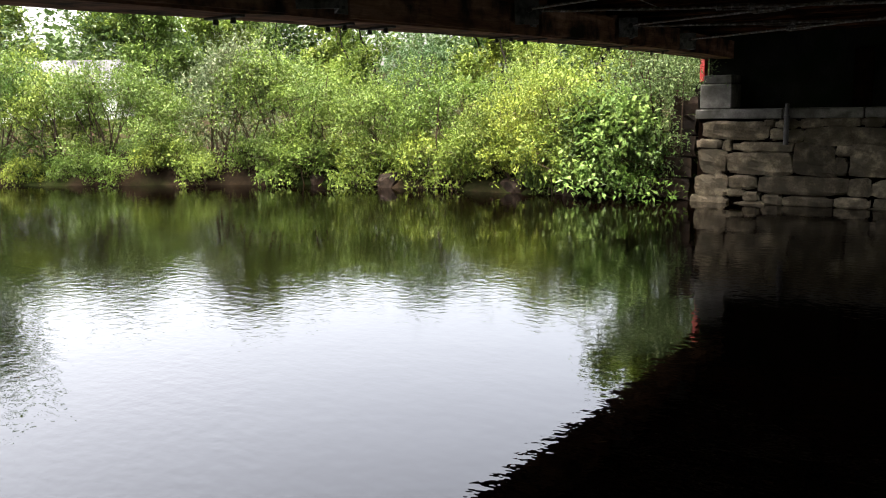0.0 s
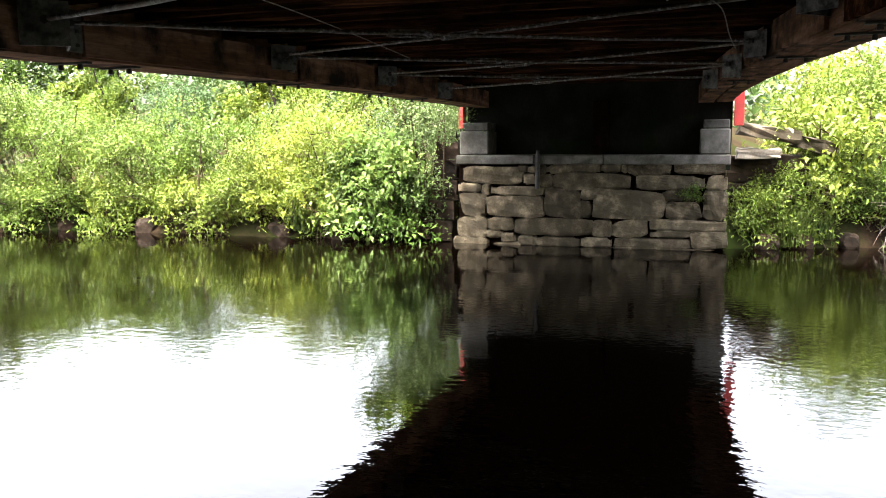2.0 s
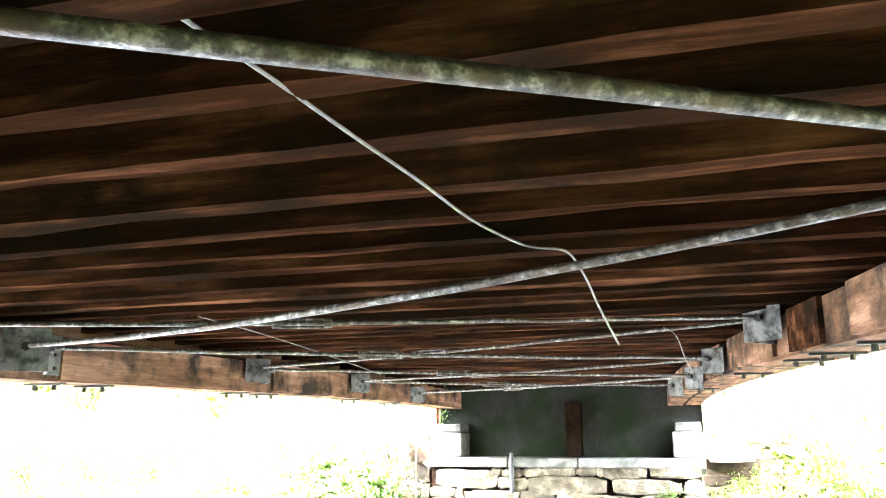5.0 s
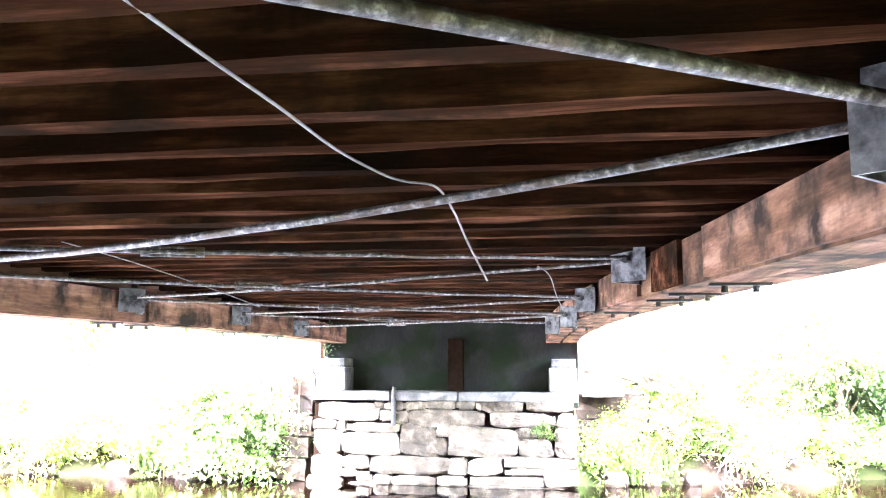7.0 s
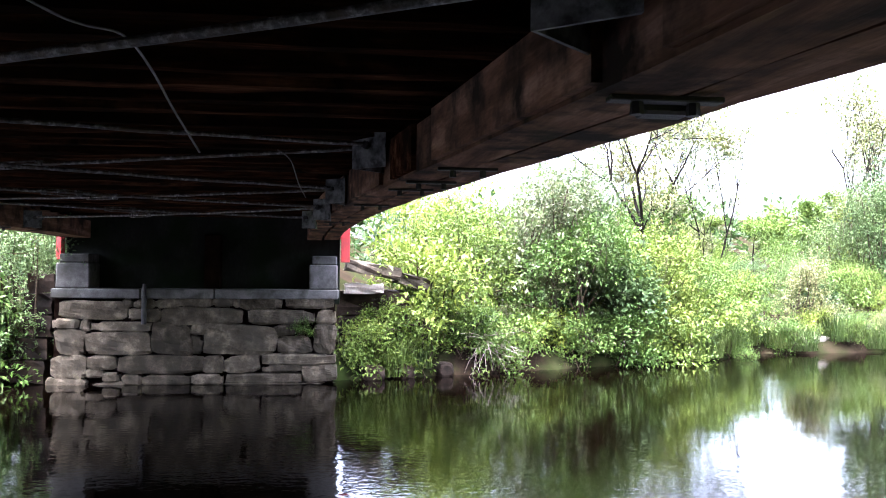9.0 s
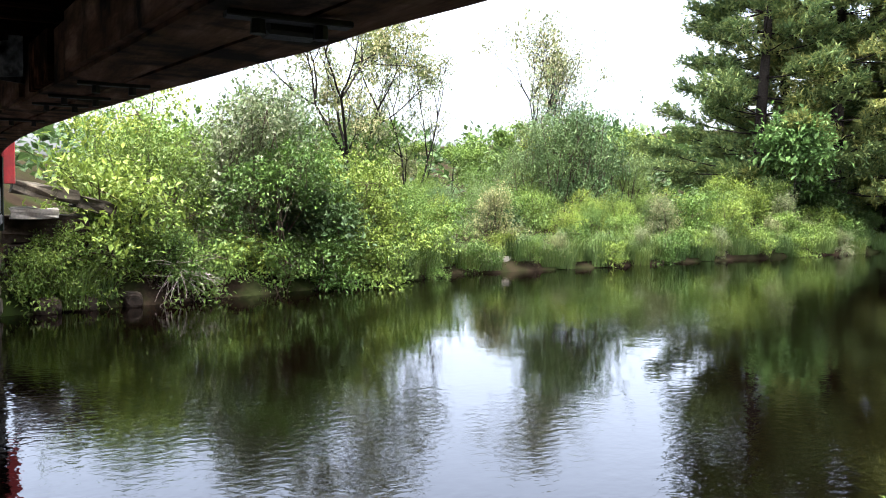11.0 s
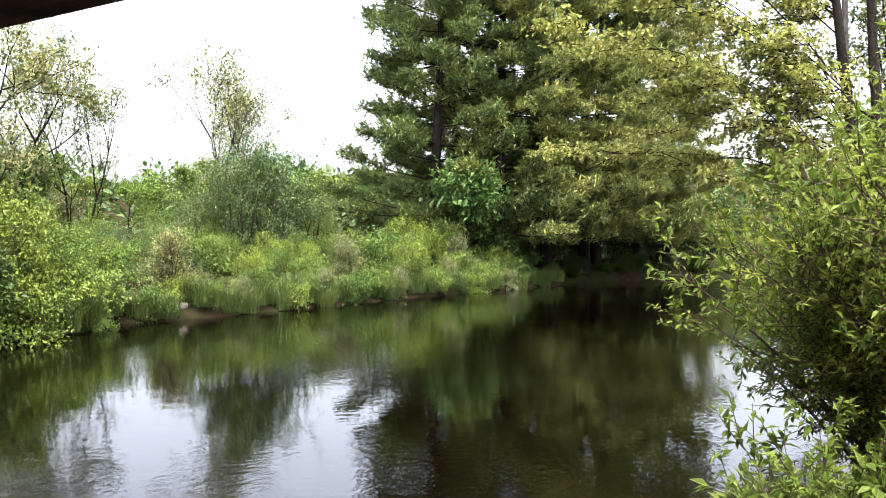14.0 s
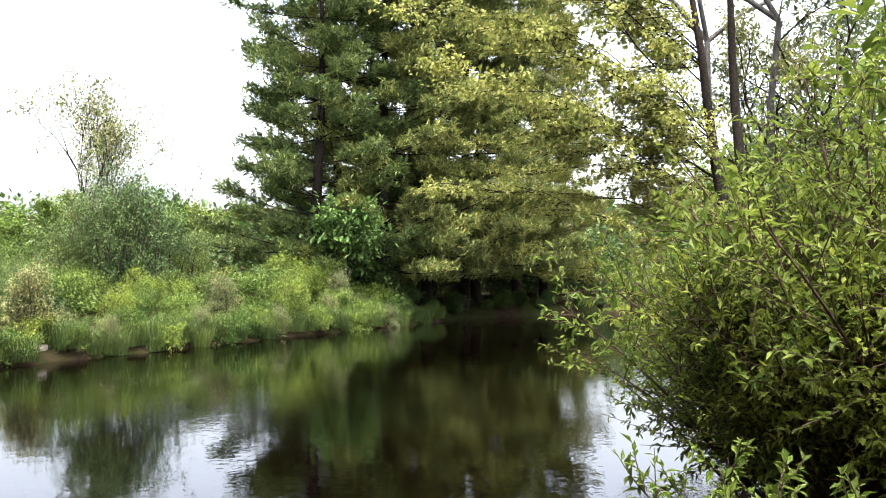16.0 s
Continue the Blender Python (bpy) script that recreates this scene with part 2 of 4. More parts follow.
def tube(pts, radii, sides=6):
    """Vertices and faces of a tapered tube through pts."""
    pts = np.asarray(pts, float)
    k = len(pts)
    d = np.gradient(pts, axis=0)
    d /= np.linalg.norm(d, axis=1)[:, None] + 1e-9
    ref = np.where(np.abs(d[:, 2:3]) > 0.9, [[1.0, 0, 0]], [[0, 0, 1.0]])
    u = np.cross(d, ref)
    u /= np.linalg.norm(u, axis=1)[:, None] + 1e-9
    w = np.cross(d, u)
    a = np.arange(sides) * 2 * np.pi / sides
    r = np.asarray(radii, float)[:, None, None]
    v = pts[:, None] + r * (np.cos(a)[None, :, None] * u[:, None] + np.sin(a)[None, :, None] * w[:, None])
    i, j = np.meshgrid(np.arange(k - 1), np.arange(sides), indexing="ij")
    j2 = (j + 1) % sides
    f = np.stack([i * sides + j, i * sides + j2, (i + 1) * sides + j2, (i + 1) * sides + j], -1).reshape(-1, 4)
    return v.reshape(-1, 3), f


def tubes(list_of, sides=6):
    vs, fs, o = [], [], 0
    for pts, radii in list_of:
        v, f = tube(pts, radii, sides)
        vs.append(v)
        fs.append(f + o)
        o += len(v)
    return np.concatenate(vs), np.concatenate(fs)


def unit(a):
    return a / (np.linalg.norm(a, axis=-1, keepdims=True) + 1e-9)


def leaf_mesh(p, d, size, rng, wide=0.5, lift=1.5):
    """Folded leaves at p pointing along d: four vertices, two triangles each, one island a leaf."""
    n = len(p)
    size = np.broadcast_to(size, (n,))[:, None]
    up = unit(np.array([0, 0, lift]) + rng.normal(0, 0.4, (n, 3)))
    side = unit(np.cross(d, up))
    nrm = np.cross(side, d)
    mid = p + d * size * 0.45
    a = mid + side * size * wide * 0.5 + nrm * size * 0.1
    b = mid - side * size * wide * 0.5 + nrm * size * 0.1
    tip = p + d * size - nrm * size * 0.08
    v = np.stack([p, a, tip, b], 1).reshape(-1, 3)
    o = np.arange(n)[:, None] * 4
    f = np.concatenate([o + [[0, 1, 2]], o + [[0, 2, 3]]], 1).reshape(-1, 3)
    return v, f


def foliage(anchors, outward, rng, per=10, spray=0.22, leaf=0.1, wide=0.5, droop=0.15):
    """Leafy sprays: each anchor carries a short twig with leaves along it."""
    n = len(anchors)
    t = rng.random((n, per))
    tw = unit(outward + rng.normal(0, 0.5, (n, 3)))
    p = anchors[:, None] + tw[:, None] * (t[..., None] - 0.3) * spray * 1.6 + rng.normal(0, spray * 0.28, (n, per, 3))
    d = unit(tw[:, None] * 0.6 + rng.normal(0, 0.75, (n, per, 3)) - np.array([0, 0, droop]))
    s = leaf * rng.uniform(0.6, 1.3, (n, per))
    return leaf_mesh(p.reshape(-1, 3), d.reshape(-1, 3), s.reshape(-1), rng, wide)


# ---- the ground, one sheet with the river cut into it ----
FAR_BANK = [(-160, -4), (-60, 6), (-36, 10.5), (-23, 14.2), (-15.3, 17.6), (-7.3, 17.5), (-5.2, 17.9), (0.6, 17.9), (3.5, 19.0), (6.1, 20.1), (9.3, 20.8), (12.2, 23.2),
            (17.9, 24.0), (27, 26.0), (38.5, 27.9), (45, 29.6), (52, 28.5), (62, 26.5), (90, 27), (200, 34)]
NEAR_BANK = [(200, 10), (70, 12), (50, 11), (34, 9.0), (26, 6.2), (18, 3.4), (10, 2.4), (7, 2.9), (5, 2.9), (3.2, 1.9), (2, 1.9), (-2, 1.5), (-5, 0.8), (-12, -3), (-40, -14), (-160, -40)]
RIVER = np.array(FAR_BANK + NEAR_BANK, float)


def river_distance(x, y):
    """Distance to the water's edge, negative over the water."""
    p = np.stack([x, y], -1)
    best, inside = np.full(x.shape, 1e9), np.zeros(x.shape, bool)
    for a, b in zip(RIVER, np.roll(RIVER, -1, 0)):
        ab = b - a
        t = np.clip(((p - a) @ ab) / (ab @ ab), 0, 1)
        best = np.minimum(best, np.linalg.norm(p - a - t[..., None] * ab, axis=-1))
        cut = ((a[1] > y) != (b[1] > y)) & (x < (b[0] - a[0]) * (y - a[1]) / (b[1] - a[1] + 1e-12) + a[0])
        inside ^= cut
    return np.where(inside, -best, best)


def soft_noise(x, y, s):
    return np.sin(x * s + 1.3 * np.sin(y * s * 0.7)) * np.cos(y * s * 1.1 + 0.8 * np.sin(x * s * 0.6))


def ground_height(x, y):
    x, y = np.asarray(x, float), np.asarray(y, float)
    d = river_distance(x, y) + 0.18 * soft_noise(x, y, 2.1) + 0.1 * soft_noise(x, y, 5.3)
    bank = np.where(d < 0, np.maximum(d * 0.7, -1.2), 0.85 * (1 - np.exp(-np.maximum(d, 0) * 1.1)) + 0.03 * np.maximum(d, 0))
    far = np.clip((np.hypot(x, y) - 60) / 200, 0, 1)
    hill = far * far * (9 + 16 * np.clip(0.5 + 0.5 * np.sin(np.arctan2(x, y) * 2.2 - 1.0), 0, 1))
    road = np.exp(-((x + 2.3) / 4.0) ** 2) * np.clip((y - 18.6) / 1.5, 0, 1) * 2.2
    road_near = np.exp(-((x + 2.0) / 5.0) ** 2) * np.clip((-2.2 - y) / 1.5, 0, 1) * 2.0
    bumps = 0.08 * soft_noise(x, y, 0.9) * np.clip(d, 0, 1)
    return np.minimum(bank, 2.2) + hill + road + road_near + bumps


def build_ground():
    ax = np.concatenate([-np.geomspace(900, 42, 22), np.arange(-40, 60.1, 0.45), np.geomspace(62, 900, 22)])
    ay = np.concatenate([-np.geomspace(900, 12, 18), np.arange(-11, 44.1, 0.45), np.geomspace(46, 900, 24)])
    gx, gy = np.meshgrid(ax, ay, indexing="ij")
    z = ground_height(gx, gy)
    v = np.stack([gx, gy, z], -1).reshape(-1, 3)
    n, m = len(ax), len(ay)
    i, j = np.meshgrid(np.arange(n - 1), np.arange(m - 1), indexing="ij")
    f = np.stack([i * m + j, (i + 1) * m + j, (i + 1) * m + j + 1, i * m + j + 1], -1).reshape(-1, 4)
    ob = mesh_object("ground", v, f, EARTH, smooth=True)
    tagged(ob, "brown earth river banks with leaf litter and low growth", "ground", kind="structure")


build_ground()
water = mesh_object("water", [(-170, -45, 0), (205, -45, 0), (205, 45, 0), (-170, 45, 0)], [(0, 1, 2, 3)], WATER)
tagged(water, "calm dark river water with faint ripples mirroring trees and sky", "river", kind="structure")


# ---- the far abutment: rough granite blocks, cap, recessed back wall ----
FACE = 17.5


def stone_mesh(x0, x1, z0, z1, depth, rng, rough=0.035):
    """A split block: out of square, its arrises worn round and its face dressed unevenly."""
    bm = bmesh.new()
    box(bm, (x0 - 0.012, FACE, z0 - 0.01), (x1 + 0.012, FACE + depth, z1 + 0.01))
    bmesh.ops.subdivide_edges(bm, edges=list(bm.edges), cuts=5, use_grid_fill=True)
    cx, cz, w, h = (x0 + x1) / 2, (z0 + z1) / 2, x1 - x0, z1 - z0
    tilt, lean, least = rng.normal(0, 0.09, 2), rng.normal(0, 0.12, 2), min(w, h)
    far = Vector(rng.uniform(0, 50, 3))
    for v in bm.verts:
        fx, fz = (v.co.x - cx) / w, (v.co.z - cz) / h
        front = max(0.0, 1 - (v.co.y - FACE) / (0.25 * depth))
        v.co.z += h * fx * (tilt[0] if fz > 0 else tilt[1])
        v.co.x += least * fz * (lean[0] if fx > 0 else lean[1])
        # worn corners draw in, the face bulges and ripples
        ex, ez = max(0.0, abs(fx) * w - w / 2 + 0.1 * least) / (0.1 * least), max(0.0, abs(fz) * h - h / 2 + 0.1 * least) / (0.1 * least)
        n = noise.noise(v.co * 5 + far)
        v.co.y += front * (0.014 * max(ex, ez) + 0.02 * ex * ez - 0.015 + rough * 1.5 * n)
        v.co.x -= math.copysign(0.022 * ex * ez, fx) * 2 * rng.random() - 0.026 * noise.noise(v.co * 7 + far)
        v.co.z -= math.copysign(0.022 * ex * ez, fz) * 2 * rng.random() - 0.026 * noise.noise(v.co * 6 - far)
    return bm


abutment = thing("abutment", "rough dry-laid granite bridge abutment rising from the water", "abutment", kind="structure")
bm = bmesh.new()
box(bm, (-5.1, FACE + 0.16, -0.9), (0.46, FACE + 1.4, 1.9))
part("core", bm, WOOD_SHADED, abutment, "dark recessed joints behind the blocks")
rng = np.random.default_rng(5)
TOP_COURSE = [(-3.74, -3.55, 1.57, 1.71), (-3.52, -3.15, 1.54, 1.7), (-3.13, -2.65, 1.55, 1.71), (-2.62, -2.01, 1.56, 1.74), (-1.98, -1.6, 1.57, 1.74), (-1.56, -1.47, 1.56, 1.73), (-1.43, -0.6, 1.52, 1.76), (-0.51, 0.44, 1.55, 1.77)]
UPPER_COURSE = [(-4.95, -3.65, 1.32, 1.67), (-3.62, -3.33, 1.31, 1.52), (-3.29, -3, 1.27, 1.5), (-2.97, -1.4, 1.21, 1.54), (-1.25, 0.06, 1.23, 1.5), (0.13, 0.49, 1.23, 1.5)]
MIDDLE_COURSE = [(-5.07, -4.57, 1.13, 1.3), (-4.53, -4.37, 1.08, 1.3), (-4.33, -3.19, 1.07, 1.25), (-3.15, -2.41, 0.61, 1.24), (-2.39, -2.04, 1, 1.2), (-2.39, -2.18, 0.63, 0.96), (-2.13, -0.69, 0.61, 1.19), (-0.72, -0.3, 1, 1.2), (-0.66, 0, 0.63, 0.96), (0.07, 0.49, 0.63, 1.2)]
SIDE_COURSE = [(-5.01, -4.47, 0.61, 1.09), (-4.44, -3.19, 0.61, 1.04)]
LOWER_COURSE = [(-5.09, -4.43, 0.15, 0.57), (-4.4, -3.85, 0.32, 0.57), (-3.8, -2.15, 0.23, 0.58), (-2.12, -1.76, 0.23, 0.57), (-1.72, -1.04, 0.24, 0.57), (-0.97, 0.49, 0.39, 0.6), (-0.95, -0.18, 0.25, 0.37)]
FOOT_COURSE = [(-4.43, -4.1, 0.15, 0.3), (-4.1, -3.78, 0.05, 0.23), (-3.74, -3.36, 0.01, 0.19), (-3.33, -2.42, -0.01, 0.19), (-2.37, -1.76, 0, 0.19), (-1.68, -0.18, 0.02, 0.21), (-0.15, 0.53, 0.05, 0.37)]
SUNK_COURSE = [(-5.2, -4.45, -0.3, 0.13), (-4.43, -3.45, -0.4, 0.04), (-3.40, -1.8, -0.5, -0.01), (-1.76, 0.56, -0.5, 0.01)]
for course in (TOP_COURSE, UPPER_COURSE, MIDDLE_COURSE, SIDE_COURSE, LOWER_COURSE, FOOT_COURSE, SUNK_COURSE):
    for x0, x1, z0, z1 in course:
        part("stone", stone_mesh(x0, x1, z0, z1, 0.5, rng), STONE, abutment)
for x0, x1 in ((-5.12, -3.4), (-3.38, -1.95), (-1.93, 0.55)):
    bm = bmesh.new()
    box(bm, (x0, FACE - 0.03, 1.73), (x1, FACE + 0.75, 1.925), 0.02)
    part("cap_slab", bm, CONCRETE, abutment, "pale concrete cap slab")
for x0, x1 in ((-5.05, -4.40), (-0.05, 0.53)):
    bm = bmesh.new()
    box(bm, (x0, FACE + 0.02, 1.93), (x1, FACE + 0.8, 2.44), 0.025)
    part("bearing_block", bm, CONCRETE, abutment, "pale concrete bearing block")
    bm = bmesh.new()
    box(bm, (x0 + 0.06, FACE + 0.05, 2.445), (x1 - 0.02, FACE + 0.8, 2.62), 0.02)
    part("bearing_block", bm, CONCRETE, abutment)
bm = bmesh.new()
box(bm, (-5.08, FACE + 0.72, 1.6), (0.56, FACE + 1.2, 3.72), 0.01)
part("back_wall", bm, CONCRETE_SHADED, abutment, "stained mossy concrete back wall, coloured near-black for the recess's shade")
bm = bmesh.new()
box(bm, (-2.22, FACE + 0.38, 1.93), (-1.90, FACE + 0.7, 3.05), 0.015)
part("post", bm, WOOD_SHADED, abutment, "upright timber post on the ledge")
bm = bmesh.new()
for z0, z1, r in ((1.22, 1.74, 0.05), (1.72, 1.79, 0.06), (1.78, 2.02, 0.035)):
    bmesh.ops.create_cone(bm, cap_ends=True, segments=10, radius1=r, radius2=r, depth=z1 - z0, matrix=pose(-3.3, FACE - 0.09, (z0 + z1) / 2))
part("drain_pipe", bm, BLACK_IRON, abutment, "short rusted drain pipe down the stone face")

# ---- the covered bridge seen from below ----
bridge = thing("covered_bridge", "old covered timber bridge with red boarded sides", "bridge", kind="structure")
Y0, Y1 = -4.0, 18.2


# the chords are cambered, and the right one bows outward
RIGHT_RISE = np.polyfit((-4, 0, 3, 6.4, 9.5, 13, 17, 18), (2.68, 2.81, 2.92, 3.06, 3.10, 3.06, 2.97, 2.94), 3)
LEFT_RISE = np.polyfit((-4, 0, 3, 6.3, 9, 13, 17, 18), (2.74, 2.8, 2.85, 2.905, 2.955, 2.97, 2.95, 2.94), 3)
BOW = np.polyfit((-4, 2, 2.7, 3.5, 4.6, 6.4, 9, 11.6, 14.5, 17.5), (2.75, 2.41, 2.34, 2.25, 2.13, 1.91, 1.56, 1.21, 0.83, 0.56), 4)


def right_x(y):
    return float(np.polyval(BOW, min(y, 17.5)))


def left_x(y):
    return -5.08 - 0.018 * (17.3 - y) if y > 4 else -5.32


RISE = {right_x: RIGHT_RISE, left_x: LEFT_RISE}


def chord_z(edge, y):
    return float(np.polyval(RISE[edge], y))


def floor_z(y):
    return (chord_z(right_x, y) + chord_z(left_x, y)) / 2


def swept(edge, offset0, offset1, z0, z1, ya, yb, step=0.6, rng=None, rag=0.0):
    """A long timber that follows a chord: offsets from its line, heights over the chord's underside."""
    ys = np.arange(ya, yb + 1e-6, step)
    v, f = [], []
    for y in ys:
        x, z = edge(y), chord_z(edge, y)
        r = rng.normal(0, rag, 4) if rng is not None else (0, 0, 0, 0)
        v += [(x + offset0, y, z + z0 + r[0]), (x + offset1, y, z + z0 + r[1]), (x + offset1, y, z + z1), (x + offset0, y, z + z1)]
    n = len(ys)
    for i in range(n - 1):
        for k in range(4):
            f.append((4 * i + k, 4 * i + (k + 1) % 4, 4 * i + 4 + (k + 1) % 4, 4 * i + 4 + k))
    f += [(3, 2, 1, 0), tuple(4 * n - 4 + k for k in range(4))]
    return v, f


rng = np.random.default_rng(11)
for edge, s in ((right_x, -1), (left_x, 1)):
    # inner plank, gap, outer plank
    for a, b, z0 in ((0.37, 0.66, 0.0), (0.02, 0.31, 0.014)):
        o0, o1 = sorted((s * a, s * b))
        v, f = swept(edge, o0, o1, z0, 0.34, Y0, 17.9, 0.6, rng, 0.004)
        mesh_object("chord_timber", v, f, WOOD_CHORD, bridge)
    # packing set back in near-black wood, so the gap's shade is in its colour
    o0, o1 = sorted((s * 0.312, s * 0.368))
    v, f = swept(edge, o0, o1, 0.16, 0.3, Y0, 17.9)
    mesh_object("packing", v, f, WOOD_SHADED, bridge)
    o0, o1 = sorted((s * 0.02, s * 0.14))
    v, f = swept(edge, o0, o1, 0.44, 0.62, Y0, 17.9)
    mesh_object("upper_chord_timber", v, f, WOOD_CHORD, bridge)

JOIST_STEP = 0.49
joist_ys = np.arange(-1.2, 17.9, JOIST_STEP)
for k, y in enumerate(joist_ys):
    x0, x1, z = left_x(y) + 0.03, right_x(y) - 0.03, floor_z(y) + 0.43
    bm = bmesh.new()
    w = 0.055 + 0.008 * ((k * 7) % 3)
    box(bm, (x0, y - w, z + 0.006 * ((k * 5) % 4)), (x1, y + w, z + 0.29))
    bmesh.ops.subdivide_edges(bm, edges=[e for e in bm.edges if abs(e.verts[0].co.x - e.verts[1].co.x) > 1], cuts=14)
    for vert in bm.verts:
        if vert.co.z < z + 0.1:
            vert.co.z += rng.normal(0, 0.006)
            vert.co.y += rng.normal(0, 0.005)
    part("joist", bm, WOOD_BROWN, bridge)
px = -5.16
while px < 2.5:
    w = 0.19 + 0.04 * rng.random()
    n = 12
    # each plank is cut off where the bowed side comes in
    y_end = next((y for y in np.arange(Y0, Y1, 0.1) if right_x(y) < px + w + 0.01), Y1)
    if y_end < Y0 + 0.6:
        break
    ys = np.linspace(Y0, y_end, n)
    v, f = [], []
    for y in ys:
        z = floor_z(y) + 0.73
        v += [(px, y, z), (px + w, y, z), (px + w, y, z + 0.06), (px, y, z + 0.06)]
    for i in range(n - 1):
        for q in range(4):
            f.append((4 * i + q, 4 * i + (q + 1) % 4, 4 * i + 4 + (q + 1) % 4, 4 * i + 4 + q))
    mesh_object("deck_plank", v, f, WOOD_SHADED, bridge)
    px += w + 0.006

# red boarded sides and the roof
for edge, s in ((right_x, 1), (left_x, -1)):
    y = Y0
    while y < 18.0:
        w = 0.24 + 0.05 * rng.random()
        x, z = edge(y + w / 2), chord_z(edge, y)
        o0, o1 = sorted((x + s * 0.005, x + s * 0.03))
        bm = bmesh.new()
        box(bm, (o0, y, z + 0.05 + 0.015 * rng.random()), (o1, y + w, z + 3.9))
        part("siding_board", bm, RED_PAINT, bridge)
        y += w + 0.006
    # end boards at the abutment hang lower
    x = edge(18.0)
    o0, o1 = sorted((x + s * 0.03, x + s * (0.22 if s > 0 else 0.13)))
    bm = bmesh.new()
    box(bm, (o0, 17.95, 2.5), (o1, 18.2, 6.6), 0.01)
    part("portal_board", bm, RED_PAINT, bridge, "bright red portal trim board")
ys = np.linspace(Y0 - 0.3, Y1 + 0.3, 14)
v, f = [], []
for y in ys:
    xl, xr, z = left_x(y) - 0.2, right_x(y) + 0.16, 6.55 + 0.01 * y
    m = (xl + xr) / 2
    v += [(xl, y, z), (m, y, z + 2.1), (xr, y, z), (xl, y, z + 0.12), (m, y, z + 2.22), (xr, y, z + 0.12)]
for i in range(len(ys) - 1):
    for a, b in ((0, 1), (1, 2), (4, 3), (5, 4), (3, 0), (2, 5)):
        f.append((6 * i + a, 6 * i + b, 6 * i + 6 + b, 6 * i + 6 + a))
n = 6 * len(ys) - 6
f += [(0, 3, 4, 1), (1, 4, 5, 2), (n, n + 1, n + 4, n + 3), (n + 1, n + 2, n + 5, n + 4)]
roof = mesh_object("roof", v, f, ROOFING, bridge)

# near abutment behind the camera, unseen; added to shut out light from that end
near_abutment = thing("near_abutment", "unseen granite bridge abutment on the near bank", "abutment", kind="structure")
bm = bmesh.new()
box(bm, (-5.6, -3.9, -0.2), (3.2, -2.6, 3.4), 0.03)
part("wall", bm, STONE, near_abutment)
# ---- plants ----
def bush_parts(seed, height, spread, lobes, sprays, per, leaf, mat, name="bush", wide=0.5, stems=3, reach=0.35, droop=0.15, whips=24):
    """A shrub: stems from one root, and a crown of uneven lobes, dense to the ground, made of leafy sprays."""
    rng = np.random.default_rng(seed)
    root = new(name)
    a = rng.random(lobes) * 2 * np.pi
    hz = rng.uniform(0.1, 0.85, lobes)
    r = spread * np.sqrt(rng.random(lobes)) * (0.85 - 0.45 * hz)
    c = np.stack([np.cos(a) * r, np.sin(a) * r, height * hz], -1)
    rad = np.stack([spread * rng.uniform(0.22, 0.4, lobes)] * 2 + [height * rng.uniform(0.08, 0.15, lobes)], -1)
    k = rng.integers(0, lobes, sprays)
    d = unit(rng.normal(0, 1, (sprays, 3)) + [0, 0, 0.45])
    p = c[k] + d * rad[k] * rng.uniform(0.7, 1.1, (sprays, 1)) + rng.normal(0, 0.05, (sprays, 3))
    shoot = rng.random(sprays) < 0.12
    p[shoot] += d[shoot] * np.array([0.3, 0.3, 0.6]) * reach * rng.random((shoot.sum(), 1)) * 2
    p[:, 2] = np.maximum(p[:, 2], 0.05 * height * rng.random(sprays))
    # upright whips break the outline
    lines = []
    for _ in range(whips):
        o = p[rng.integers(0, sprays)]
        if o[2] < 0.4 * height:
            continue
        w = unit(np.array([rng.normal(0, 0.3), rng.normal(0, 0.3), 1.0]))
        L = rng.uniform(0.12, 0.34) * height
        e = np.linspace(0, 1, 5)
        q = o + w * (L * e)[:, None] + rng.normal(0, 0.02, (5, 3))
        lines.append((q, 0.008 * (1 - 0.8 * e)))
        p = np.concatenate([p, q[1:]])
        d = np.concatenate([d, np.tile(w, (4, 1))])
    v, f = foliage(p, unit(d + [0, 0, 0.2]), rng, per, 2.0 * leaf, leaf, wide, droop)
    mesh_object("foliage", v, f, mat, root)
    for i in range(lobes):
        b = np.array([rng.normal(0, 0.12 * spread), rng.normal(0, 0.12 * spread), -0.15])
        m = (b + c[i]) / 2 + rng.normal(0, 0.08 * spread, 3)
        lines.append(([b, m, c[i], c[i] + unit(c[i] - m) * rad[i] * 0.9], np.array([0.022, 0.016, 0.01, 0.003]) * (0.5 + height / 4)))
        for _ in range(stems):
            q = p[rng.integers(0, len(p))]
            if np.linalg.norm(q - c[i]) < spread * 0.8:
                lines.append(([c[i], (c[i] + q) / 2 + rng.normal(0, 0.05, 3), q], [0.009, 0.006, 0.003]))
    v, f = tubes(lines, 4)
    mesh_object("woody_frame", v, f, TWIG, root)
    return root


